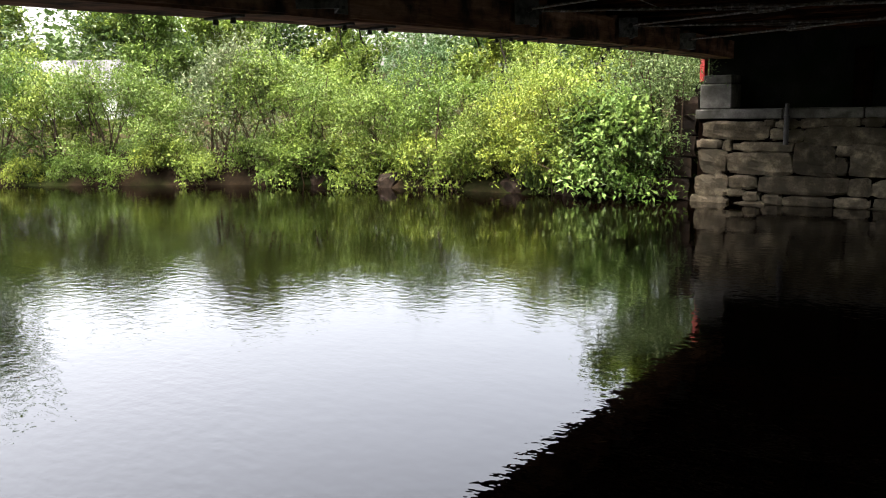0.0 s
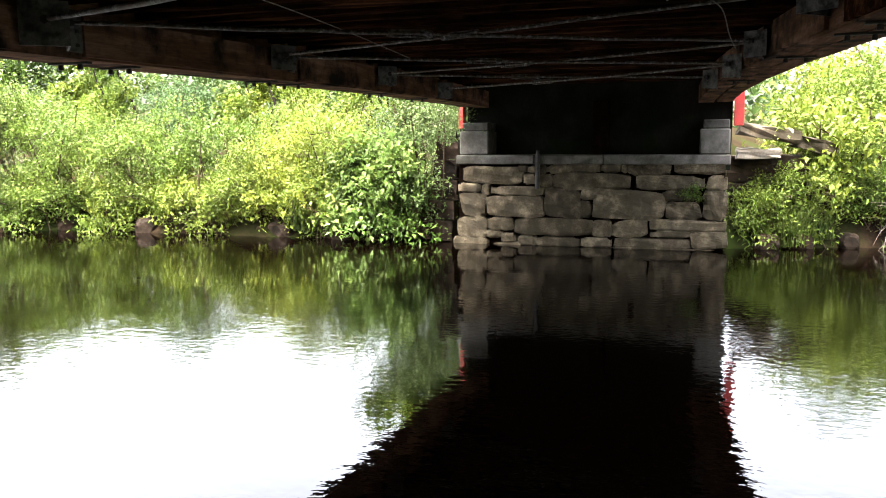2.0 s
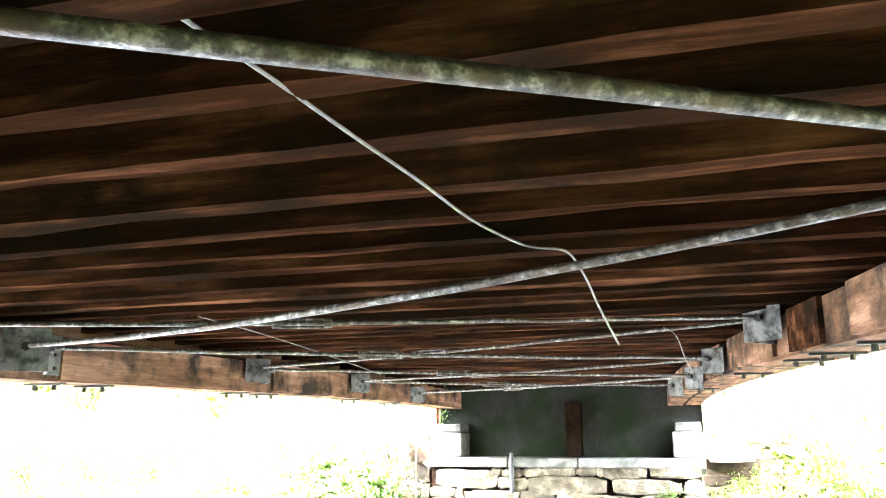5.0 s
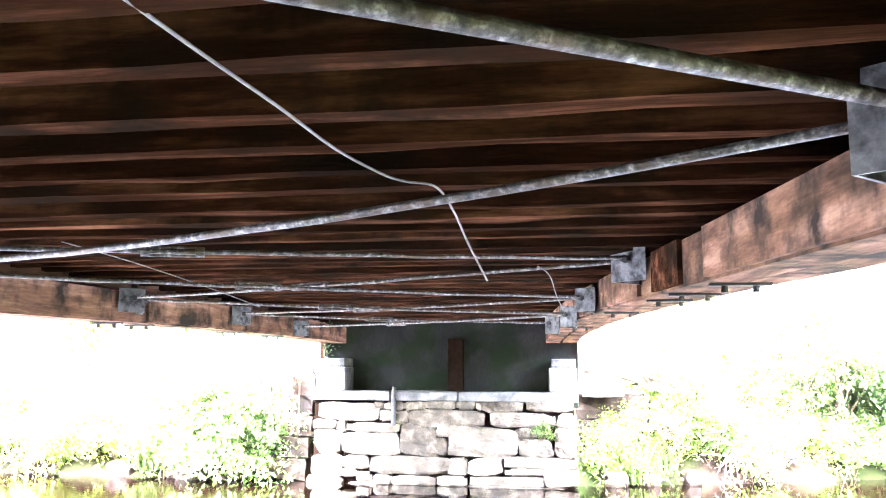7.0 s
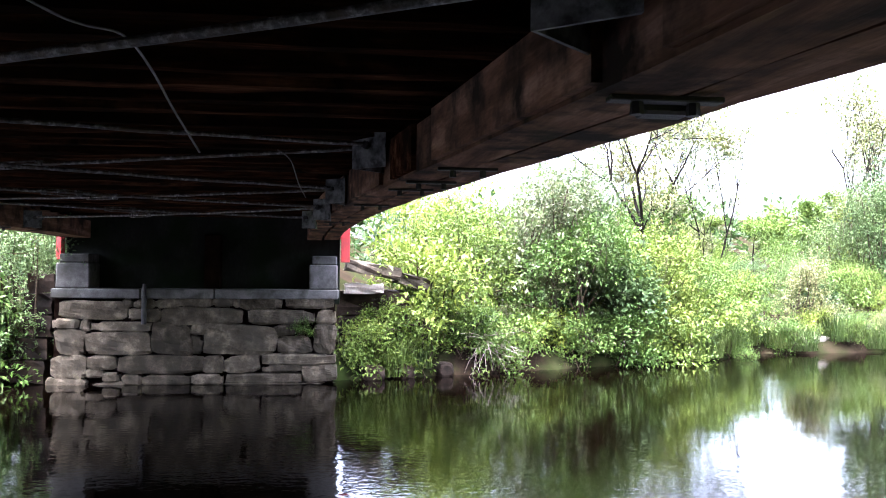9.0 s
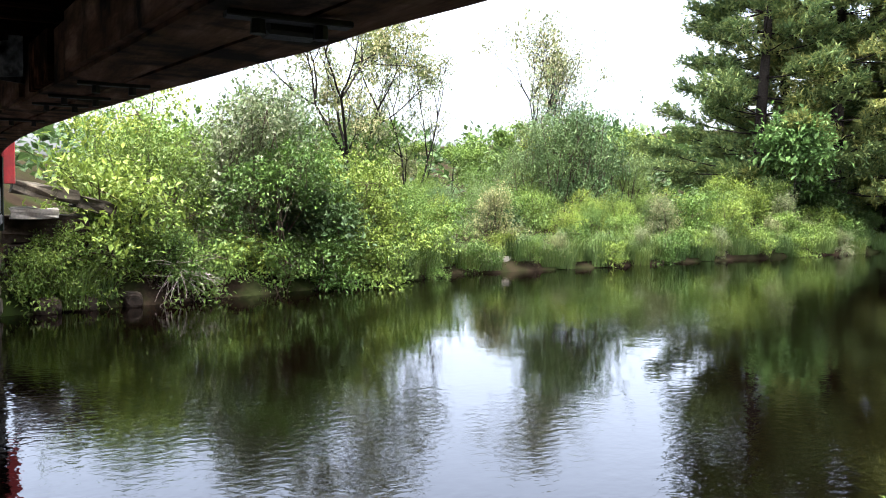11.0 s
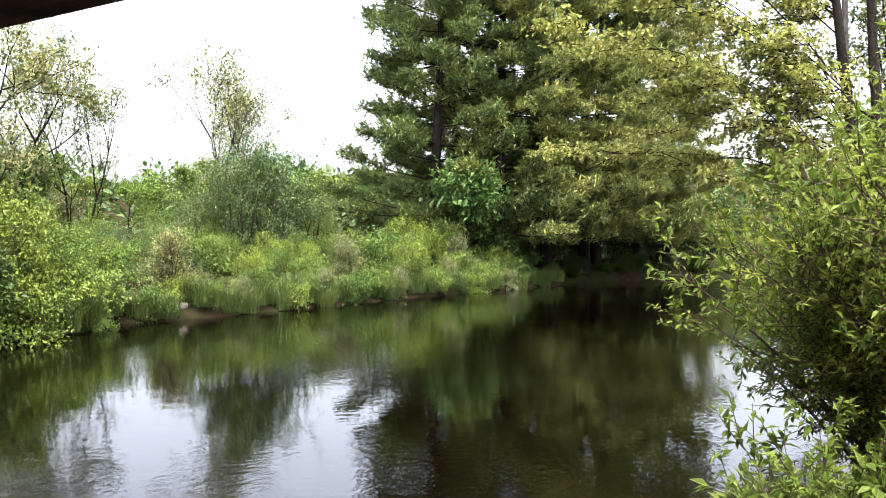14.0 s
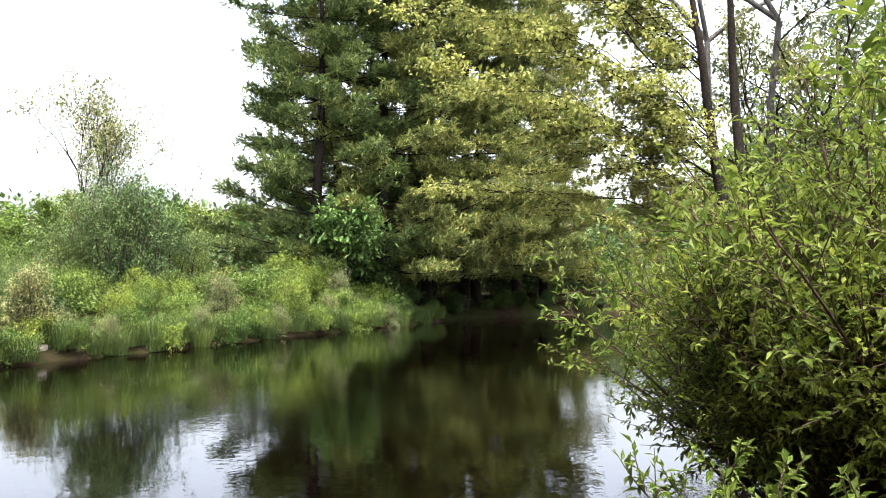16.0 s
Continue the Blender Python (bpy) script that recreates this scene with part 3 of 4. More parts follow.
def shoot_shrub(seed, shoots, length, leaf, mat, name="bush", up=0.9, twigs=6, per=13, bare=0.3):
    """A near shrub of long arching shoots, with side twigs and lance-shaped leaves set along them."""
    rng = np.random.default_rng(seed)
    root = new(name)
    lines, P, D = [], [], []
    for _ in range(shoots):
        a = rng.random() * 6.283
        out = np.array([np.cos(a), np.sin(a), 0])
        L = length * rng.uniform(0.5, 1.1)
        tilt = rng.uniform(0.05, 0.6)
        s = np.linspace(0, 1, 8)
        base = out * rng.uniform(0, 0.35) * length * 0.3
        bend = 0.45 * tilt
        q = base + out * (L * (tilt * s * 0.8 + bend * s * s * 0.35))[:, None] + np.array([0, 0, 1]) * (L * up * (s * (1.05 - 0.5 * tilt) - 0.28 * tilt * s * s))[:, None]
        q += rng.normal(0, 0.02 * L, 3) * s[:, None]
        lines.append((q, 0.013 * (1 - 0.8 * s) * L / 2))
        for _ in range(twigs):
            t = rng.uniform(bare, 1.0)
            o = np.array([np.interp(t, s, q[:, j]) for j in range(3)])
            w = unit(out * 0.5 + rng.normal(0, 0.6, 3) + [0, 0, 0.45])
            tl = rng.uniform(0.25, 0.6) * (1.25 - 0.5 * t) * length / 2.4
            e = np.linspace(0, 1, 4)
            tw = o + w * (tl * e)[:, None] + np.array([0, 0, 0.06]) * (e * e)[:, None]
            lines.append((tw, 0.004 * (1 - 0.6 * e)))
            u = np.sort(rng.uniform(0.1, 1.0, per))
            P.append(np.stack([np.interp(u, e, tw[:, j]) for j in range(3)], -1))
            D.append(unit(w * 0.55 + rng.normal(0, 0.62, (per, 3)) - [0, 0, 0.12]))
    P, D = np.concatenate(P), np.concatenate(D)
    P[:, 2] = np.maximum(P[:, 2], 0.02)
    v, f = leaf_mesh(P, D, leaf * rng.uniform(0.55, 1.25, len(P)), rng, 0.4)
    mesh_object("foliage", v, f, mat, root)
    v, f = tubes(lines, 5)
    mesh_object("woody_frame", v, f, TWIG, root)
    return root


def set_down(root, x, y, turn, size, label, category="bush", group="", sink=0.1, z=None):
    zz = float(ground_height(np.array([x]), np.array([y]))[0]) - sink if z is None else z
    m = Matrix.LocRotScale((x, y, zz), Euler((0, 0, turn)), None)
    c = copy_thing(root, m)
    c.scale = (size, size, size * 1.0)
    return tagged(c, label, category, group)


def park(root):
    """Remove a pattern plant once its copies stand."""
    for o in (*root.children_recursive, root):
        bpy.data.objects.remove(o)


YEL = bush_parts(21, 3.3, 1.9, 15, 800, 8, 0.105, LEAF_YELLOW)
YEL2 = bush_parts(22, 3.1, 1.8, 14, 760, 8, 0.1, LEAF_YELLOW)
GRN = bush_parts(23, 3.1, 1.9, 15, 780, 8, 0.105, LEAF_GREEN)
GRN2 = bush_parts(24, 2.7, 1.8, 13, 700, 8, 0.1, LEAF_GREEN)
DEEP = bush_parts(25, 2.9, 1.6, 13, 560, 7, 0.17, LEAF_DEEP, wide=0.62, whips=6)
GREY = bush_parts(26, 3.5, 1.7, 15, 860, 8, 0.085, LEAF_GREY, whips=50)
OLIVE = bush_parts(27, 3.2, 1.9, 15, 820, 8, 0.1, LEAF_OLIVE)
LOW = bush_parts(28, 1.1, 1.15, 9, 270, 7, 0.1, LEAF_GREEN, stems=2, whips=10)
LOWY = bush_parts(29, 1.0, 1.1, 9, 260, 7, 0.095, LEAF_YELLOW, stems=2, whips=10)
BROAD = bush_parts(30, 3.0, 1.7, 12, 420, 7, 0.2, LEAF_BRIGHT, wide=0.6, droop=0.5, whips=4)
NAMES = {"YEL": "yellow-green leafy shrub on the river bank", "GRN": "fresh green leafy shrub on the river bank", "DEEP": "deep green broad-leaved shrub by the water",
         "GREY": "grey-green willow shrub on the river bank", "BROAD": "bright green broad-leaved shrub dipping to the water", "OLIVE": "olive flowering shrub on the river bank", "LOW": "low green bank plant at the water's edge"}


def bank_row(rows, group):
    """Rows of (pattern, kind, x, y, size)."""
    for i, (pat, kind, x, y, s) in enumerate(rows):
        set_down(pat, x, y - (0.5 if x < -5.5 and group == "shrubs along the far bank" else 0), i * 2.4 + x, s, NAMES[kind], "bush", group)


# shrubs along the far bank upstream of the abutment
bank_row([(GREY, "GREY", -5.9, 18.6, 0.95), (BROAD, "BROAD", -6.9, 18.1, 0.8), (DEEP, "DEEP", -7.6, 18.6, 0.7), (YEL, "YEL", -8.2, 19.0, 0.95), (YEL2, "YEL", -9.5, 18.5, 0.8), (GRN2, "GRN", -10.7, 18.8, 0.78),
          (YEL, "YEL", -12.0, 18.8, 0.95), (YEL2, "YEL", -13.4, 18.8, 0.8), (GRN, "GRN", -14.8, 19.0, 0.85), (YEL, "YEL", -16.2, 18.6, 0.9), (GRN, "GRN", -17.6, 18.4, 1.12),
          (OLIVE, "OLIVE", -19.2, 17.6, 1.15), (GRN2, "GRN", -20.8, 16.9, 0.9), (GRN, "GRN", -22.6, 16.0, 1.05), (YEL, "YEL", -24.2, 15.4, 1.1), (GRN, "GRN", -26, 14.6, 1.1),
          (OLIVE, "OLIVE", -28, 14.0, 1.1), (GRN, "GRN", -30.5, 13.2, 1.2), (YEL2, "YEL", -33, 12.4, 1.2), (GRN, "GRN", -36, 12, 1.3)], "shrubs along the far bank")
bank_row([(GREY, "GREY", -7.2, 20.4, 0.95), (YEL, "YEL", -10.6, 21.0, 0.9), (GREY, "GREY", -15.2, 21.6, 0.95), (GRN, "GRN", -19.6, 20.8, 1.05), (GRN2, "GRN", -25, 18.6, 1.1), (GRN, "GRN", -30, 17.4, 1.2)], "shrubs behind the far bank")
for i, x in enumerate(np.arange(-34, -6.4, 0.95)):
    y = float(np.interp(x, [p[0] for p in FAR_BANK], [p[1] for p in FAR_BANK])) + 0.3 + 0.3 * math.sin(i * 2.3)
    set_down((LOW, LOWY, LOWY)[i % 3] if x < -8 else LOW, x, y, i * 1.7, 0.7 + 0.6 * math.sin(i * 3.1) ** 2, NAMES["LOW"], "plant", "low plants at the water's edge")
# downstream side
bank_row([(LOW, "LOW", 1.0, 18.5, 0.8), (LOW, "LOW", 1.6, 18.6, 1.0), (GRN2, "GRN", 1.5, 18.9, 0.5), (LOW, "LOW", 2.3, 18.8, 1.1), (GRN2, "GRN", 2.9, 19.6, 0.72), (LOWY, "LOW", 2.6, 20.0, 1.9), (GRN, "GRN", 3.4, 21.0, 0.95), (YEL, "YEL", 4.2, 22.6, 1.25), (OLIVE, "OLIVE", 5.6, 21.6, 1.35), (GRN, "GRN", 6.6, 21.0, 1.15),
          (DEEP, "DEEP", 7.6, 21.2, 0.95), (OLIVE, "OLIVE", 7.4, 23.2, 1.5), (GRN2, "GRN", 9.0, 22.4, 1.2), (GRN2, "GRN", 10.2, 24.4, 0.9), (GRN, "GRN", 11.6, 25.4, 0.7), (YEL, "YEL", 13.2, 26.2, 0.52),
          (GREY, "GREY", 14.6, 28.2, 0.55), (GRN, "GRN", 16.2, 26.8, 0.66), (YEL2, "YEL", 17.8, 27.2, 0.64), (GREY, "GREY", 17.4, 30.0, 0.6), (GRN, "GRN", 19.4, 29.4, 0.65), (GREY, "GREY", 21.0, 30.2, 1.5), (GREY, "GREY", 22.6, 30.8, 1.62), (GREY, "GREY", 24.2, 32.0, 1.4), (GREY, "GREY", 19.6, 30.4, 1.05), (GREY, "GREY", 26.0, 32.0, 1.1), (YEL, "YEL", 21.4, 28.2, 0.6), (YEL, "YEL", 23, 28.8, 0.6),
          (GRN, "GRN", 25, 29.0, 0.62), (YEL, "YEL", 27, 29.6, 0.66), (GRN2, "GRN", 29.2, 29.4, 0.85), (GRN, "GRN", 31.0, 30.2, 0.95), (GRN2, "GRN", 33, 29.6, 1.0), (DEEP, "DEEP", 35.4, 30.6, 1.35), (DEEP, "DEEP", 37.4, 30.4, 1.1)], "shrubs along the far bank")
bank_row([(YEL, "YEL", 9, 31, 1.6), (GRN, "GRN", 14, 38, 1.7), (OLIVE, "OLIVE", 19, 43, 1.1), (GRN2, "GRN", 25, 45, 1.3), (GRN, "GRN", 30, 47, 1.2), (GRN, "GRN", 35, 47, 1.2), (GREY, "GREY", 28, 39, 0.9), (GRN2, "GRN", 22, 37, 0.8),
          (YEL, "YEL", 4, 27, 1.4), (GRN, "GRN", 41, 50, 1.2), (GRN, "GRN", 17, 35, 0.75), (GRN2, "GRN", 12.5, 33, 1.2)], "shrubs behind the far bank")
# shrubs added behind the pines to keep light from showing through below
bank_row([(DEEP, "DEEP", 42, 39, 1.9), (DEEP, "DEEP", 46, 38.5, 1.9), (DEEP, "DEEP", 50, 37.5, 1.9), (DEEP, "DEEP", 54.5, 36.5, 2.0), (DEEP, "DEEP", 59, 35, 2.0), (DEEP, "DEEP", 64, 34, 2.2), (DEEP, "DEEP", 70, 33, 2.3)], "undergrowth behind the pines")
for i, x in enumerate(np.concatenate([np.arange(3.4, 13, 0.6), np.arange(13.6, 37, 1.15)])):
    y = float(np.interp(x, [p[0] for p in FAR_BANK], [p[1] for p in FAR_BANK])) + 0.35 + 0.4 * math.sin(i * 2.3)
    pat, size = ((LOW, 1.0), (DEEP, 0.4), (LOW, 1.1), (GRN2, 0.42), (LOWY, 1.0))[i % 5] if x < 12 else ((LOW, 0.75), (LOWY, 0.7), (GRN2, 0.34), (OLIVE, 0.3))[i % 4]
    set_down(pat, x, y, i * 1.7, size * (1 + 0.4 * math.sin(i * 3.1) ** 2), NAMES["LOW"], "plant", "low plants at the water's edge")


# a second rank of low growth fills the slope behind the edge
for i, x in enumerate(np.arange(3.0, 40, 1.3)):
    y = float(np.interp(x, [p[0] for p in FAR_BANK], [p[1] for p in FAR_BANK])) + 2.1 + 1.0 * math.sin(i * 1.9)
    set_down((GRN, LOWY, OLIVE, DEEP, LOW, YEL, GRN2)[i % 7], x, y, i * 1.3, (0.62, 1.2, 0.66, 0.55, 1.4, 0.6, 0.68)[i % 7] * (0.85 + 0.3 * math.sin(i * 2.9) ** 2), NAMES["LOW"], "plant", "low growth on the bank's slope")


def pine_parts(seed, height, base, radius):
    """A white pine: straight trunk, tiers of level limbs, plumes of needles that turn up at the ends."""
    rng = np.random.default_rng(seed)
    root = new("pine_tree")
    hs = np.linspace(-0.3, height, 14)
    pts = np.stack([0.15 * np.sin(hs * 0.3 + seed), 0.12 * np.cos(hs * 0.25), hs], -1)
    v, f = tube(pts, 0.4 * (1 - hs / height * 0.92).clip(0.03), 9)
    mesh_object("trunk", v, f, BARK, root, smooth=True)
    lines, tufts, out = [], [], []
    z = base
    while z < height - 0.3:
        n = rng.integers(5, 7)
        a0 = rng.random() * 6.28
        top = 1 - (z - base) / (height - base)
        for k in range(n):
            a = a0 + k * 6.28 / n + rng.normal(0, 0.3)
            L = radius * (0.42 + 0.58 * top ** 0.6) * rng.uniform(0.55, 1.12)
            dr = np.array([np.cos(a), np.sin(a), 0])
            s = np.linspace(0, 1, 6)
            rise = rng.uniform(-0.16, 0.2) - 0.08 * top
            q = np.array([0, 0, z]) + dr * (s * L)[:, None] + np.array([0, 0, 1]) * (L * (rise * s + 0.16 * s * s))[:, None]
            lines.append((q, 0.06 * (1 - s * 0.85) * (0.4 + 0.6 * top)))
            side = np.array([-np.sin(a), np.cos(a), 0])
            # side boughs, each ending in a plume
            m = int(3 + 2.2 * L)
            for t in rng.uniform(0.38, 1.0, m) ** 0.8:
                o = np.array([np.interp(t, s, q[:, j]) for j in range(3)])
                bl = rng.uniform(0.5, 1.25) * (1.2 - 0.5 * t)
                w = unit(dr * 0.8 + side * rng.choice([-1, 1]) * rng.uniform(0.3, 1.2) + [0, 0, 0.18])
                lines.append((np.stack([o, o + w * bl * 0.6, o + w * bl + [0, 0, 0.12]]), [0.016, 0.011, 0.005]))
                g = rng.integers(6, 10)
                tufts.append(o + w * (bl * rng.uniform(0.25, 1.1, g))[:, None] + rng.normal(0, 1, (g, 3)) * [0.18, 0.18, 0.2] + [0, 0, 0.1])
                out.append(unit(np.tile(w, (g, 1)) + [0, 0, 0.5]))
        z += rng.uniform(0.85, 1.4)
    v, f = tubes(lines, 4)
    mesh_object("limb_frame", v, f, BARK, root)
    tufts, out = np.concatenate(tufts), np.concatenate(out)
    # each plume is a brush of fine needles fanning up and out
    per = 6
    n = len(tufts)
    d = unit(out[:, None] + rng.normal(0, 0.62, (n, per, 3)))
    p = tufts[:, None] + rng.normal(0, 0.075, (n, per, 3))
    v, f = leaf_mesh(p.reshape(-1, 3), d.reshape(-1, 3), 0.36 * rng.uniform(0.7, 1.3, n * per), rng, 0.24)
    mesh_object("needle_crown", v, f, NEEDLE, root)
    return root


PINE_A, PINE_B = pine_parts(41, 25, 2.2, 6.6), pine_parts(42, 27, 2.4, 6.0)
for pat, x, y, turn, s in ((PINE_A, 36.2, 33.4, 0.3, 0.95), (PINE_B, 39.6, 31.4, 1.4, 1.0), (PINE_A, 43.4, 31.0, 3.1, 1.0), (PINE_B, 46.6, 30.2, 4.4, 0.98), (PINE_A, 50.0, 31.4, 5.2, 1.0), (PINE_B, 42.0, 37.0, 2.6, 1.0),
                           (PINE_A, 54.0, 30.6, 2.0, 0.95), (PINE_B, 58.4, 30.6, 0.7, 0.85)):
    set_down(pat, x, y, turn, s, "tall white pine with level limbs on the far bank", "pine tree", "pines at the river's bend")


def tree_parts(seed, height, spread, mat, name="tree", leaves=1500, per=9, leaf=0.11, trunk=0.16, forks=1, lean=0.1, low=0.35, bark=None, deep=4):
    """A tree grown by forking limbs, with leafy sprays on the outer twigs."""
    rng = np.random.default_rng(seed)
    root = new(name)
    lines, tips, ways = [], [], []

    def grow(p, d, length, r, depth):
        k = 4
        pts = [p]
        for _ in range(k):
            d = unit(d + rng.normal(0, 0.06 if depth > 2 else 0.13, 3) + [0, 0, 0.04])
            p = p + d * length / k
            pts.append(p)
        lines.append((np.array(pts), np.linspace(r, r * 0.62, k + 1)))
        if depth == 0:
            for q in pts[1:]:
                tips.append(q)
                ways.append(d)
            return
        for _ in range(rng.integers(2, 4)):
            grow(p, unit(d * 0.8 + rng.normal(0, 0.5, 3) * [spread, spread, 0.6]), length * rng.uniform(0.6, 0.82), r * 0.58, depth - 1)
        if rng.random() < 0.7:
            q = pts[2]
            grow(q, unit(d * 0.5 + rng.normal(0, 0.8, 3) * [spread, spread, 0.4]), length * 0.55, r * 0.4, max(depth - 2, 0))

    for i in range(forks):
        way = (i - 0.5) * 2 if forks > 1 else 1.0
        d0 = unit(np.array([lean * way * rng.uniform(0.7, 1.3), 0.4 * rng.normal(0, lean), 1.0]))
        grow(np.array([0.12 * way, 0.1 * i, -0.2]), d0, height * low, trunk, deep)
    v, f = tubes(lines, 5)
    mesh_object("branch_frame", v, f, bark or BARK, root, smooth=True)
    tips, ways = np.array(tips), np.array(ways)
    if leaves:
        k = rng.integers(0, len(tips), leaves)
        v, f = foliage(tips[k] + rng.normal(0, 0.18, (leaves, 3)), ways[k], rng, per, 2.2 * leaf, leaf)
        mesh_object("foliage", v, f, mat, root)
    return root


BARE = tree_parts(51, 8, 0.6, LEAF_OLIVE, leaves=1300, per=6, leaf=0.14, trunk=0.11)
SLIM = tree_parts(52, 9, 0.5, LEAF_OLIVE, leaves=1100, per=6, leaf=0.13, trunk=0.07, forks=2)
SAPLING = tree_parts(57, 4.6, 0.75, LEAF_BRIGHT, leaves=420, per=7, leaf=0.24, trunk=0.05, low=0.3, deep=3)
CLOSING = tree_parts(58, 9, 1.0, LEAF_GREEN, leaves=260, per=6, leaf=0.6, trunk=0.16, deep=3)
FULL = tree_parts(53, 9, 1.0, LEAF_GREEN, leaves=720, per=7, leaf=0.34, trunk=0.16)
FULLY = tree_parts(54, 9, 1.0, LEAF_YELLOW, leaves=720, per=7, leaf=0.34, trunk=0.16)
for pat, x, y, s, lab in ((BARE, 15.0, 37, 1.15, "sparse young-leaved tree with dark limbs"), (SLIM, 18.5, 40, 1.1, "slim sparse tree just in leaf"), (SLIM, 25.5, 38, 1.2, "slim sparse tree just in leaf"),
                          (BARE, 32.5, 6.4, 1.6, "sparse young-leaved tree with dark limbs"), (BARE, 35.5, 8.0, 1.5, "sparse young-leaved tree with dark limbs"), (BARE, 11.6, 31, 1.15, "dark leaning bare-limbed tree"), (SLIM, 29, 42, 1.15, "slim sparse tree just in leaf")):
    set_down(pat, x, y, x, s, lab, "tree", "sparse trees behind the bank")
set_down(SAPLING, 33.8, 29.0, 0.4, 1.5, "young bright green tree with drooping broad leaves", "tree")
# woods behind the upstream bank
for i, (x, y, s) in enumerate(((-6.3, 20.9, 0.8), (-8.4, 21.8, 0.66), (-16, 52, 0.9), (-23, 54, 0.95), (-30, 50, 1.0), (-37, 48, 1.05), (-45, 45, 1.1), (-54, 40, 1.1), (-62, 34, 1.2), (-68, 26, 1.2), (-10, 56, 0.9), (-34, 60, 1.2), (-52, 56, 1.3), (-19, 46, 0.85), (-26, 46, 0.9), (-34, 42, 0.9), (-41, 39, 0.95), (-48, 35, 1.0), (-13, 48, 0.85), (-57, 29, 1.1))):
    set_down((FULL, FULLY, FULL)[i % 3], x, y, i * 1.9, s, "broad-leaved tree in full spring leaf", "tree", "trees behind the upstream bank")
for i, (x, y, s) in enumerate(((68, 52, 1.4), (66, 40, 1.2), (60, 44, 1.4), (76, 44, 1.3))):
    set_down((FULL, FULLY)[i % 2], x, y, i * 1.9, s, "broad-leaved tree in full spring leaf", "tree", "trees behind the downstream bank")
for i in range(13):
    a, r = radians(47 + 2.1 * i), 80 + 9 * math.sin(i * 2.1)
    set_down((FULL, CLOSING, FULLY)[i % 3], 1.5 + r * math.cos(a), r * math.sin(a), i * 1.7, 0.78 + 0.14 * math.sin(i * 1.3), "broad-leaved tree far across the meadow", "tree", "trees beyond the downstream bank")
# undergrowth in the shade of the pines and closing woods
for i, (x, y, s) in enumerate(((41, 34.5, 1.1), (44, 35, 1.2), (47, 35, 1.2), (50, 35.5, 1.3), (40, 34.5, 1.3), (45, 36, 1.5), (52, 36.5, 1.5), (56, 35, 1.4), (60, 34.5, 1.5), (64, 34.5, 1.6), (70, 35, 1.7), (76, 36, 1.8), (84, 37, 2.0))):
    set_down((DEEP, GRN)[i % 2], x, y, i * 2.1, s, NAMES["DEEP"], "bush", "undergrowth below the pines")
# a row of dark shrubs added on the shore in place of the pines' shade
for i, x in enumerate(np.arange(38, 66, 1.8)):
    y = float(np.interp(x, [p[0] for p in FAR_BANK], [p[1] for p in FAR_BANK])) + 0.9 + 0.5 * math.sin(i * 2.7)
    set_down(DEEP, x, y, i * 2.3, 0.45 + 0.12 * math.sin(i * 1.9), "dark shrub added to stand in for shade below the pines", "bush", "undergrowth below the pines")
# near-bank trees and shrubs, mostly unseen, added to block low sky light
for i, (x, y, s) in enumerate(((-8.5, -6, 1.2), (-11, -4.5, 1.1), (-14, -8, 1.3), (-19, -8, 1.3), (-18, -13, 1.4), (-25, -11, 1.4), (-32, -15, 1.5), (-40, -17, 1.6), (-50, -20, 1.8), (-64, -24, 2.0), (7.5, -8.5, 1.1), (12.5, -8, 1.1), (18, -6.5, 1.1), (24, -4.5, 1.1), (6, -14, 1.4), (13, -14, 1.4), (-7, -12, 1.5), (0, -13, 1.5),
                               (-58, 14, 1.8), (-70, 9, 2.0), (-84, 4, 2.4), (-50, 20, 1.6), (27, 0, 1.2), (46, 4, 1.4), (58, 6, 1.6), (74, 6, 1.8), (96, 18, 2.2), (102, 28, 2.4), (-95, -14, 2.4))):
    set_down(CLOSING, x, y, i * 1.9, s, "broad-leaved tree in full spring leaf", "tree", "woods on the near bank")
for i, (x, y, s) in enumerate(((-5, -1.2, 0.8), (-7, -2.2, 1.0), (-9, -4, 1.1), (-12, -5.5, 1.2), (-16, -7.5, 1.3), (-21, -9, 1.4), (-27, -12, 1.5), (4.5, -2.0, 0.8), (6.5, -1.5, 1.0), (9.5, -0.6, 1.1), (12.5, 0.4, 1.1), (15.5, 1.4, 1.1), (19, 2.0, 1.2), (23, 3.4, 1.2), (28, 5.4, 1.2), (34, 7.2, 1.3), (42, 8.8, 1.5))):
    set_down((GRN, YEL, GRN2, DEEP)[i % 4], x, y, i * 2.1, s, NAMES["GRN"], "bush", "shrubs on the near bank")
FORKED = tree_parts(55, 19, 0.7, LEAF_YELLOW, leaves=2200, per=7, leaf=0.15, trunk=0.17, forks=2, lean=0.085, low=0.62, deep=3, bark=BARK_GREY)
for x, y, turn, s in ((30.5, 8.3, -0.96, 1.0),):
    set_down(FORKED, x, y, turn, s, "forked tree with young yellow-green leaves", "tree", "trees on the near bank")


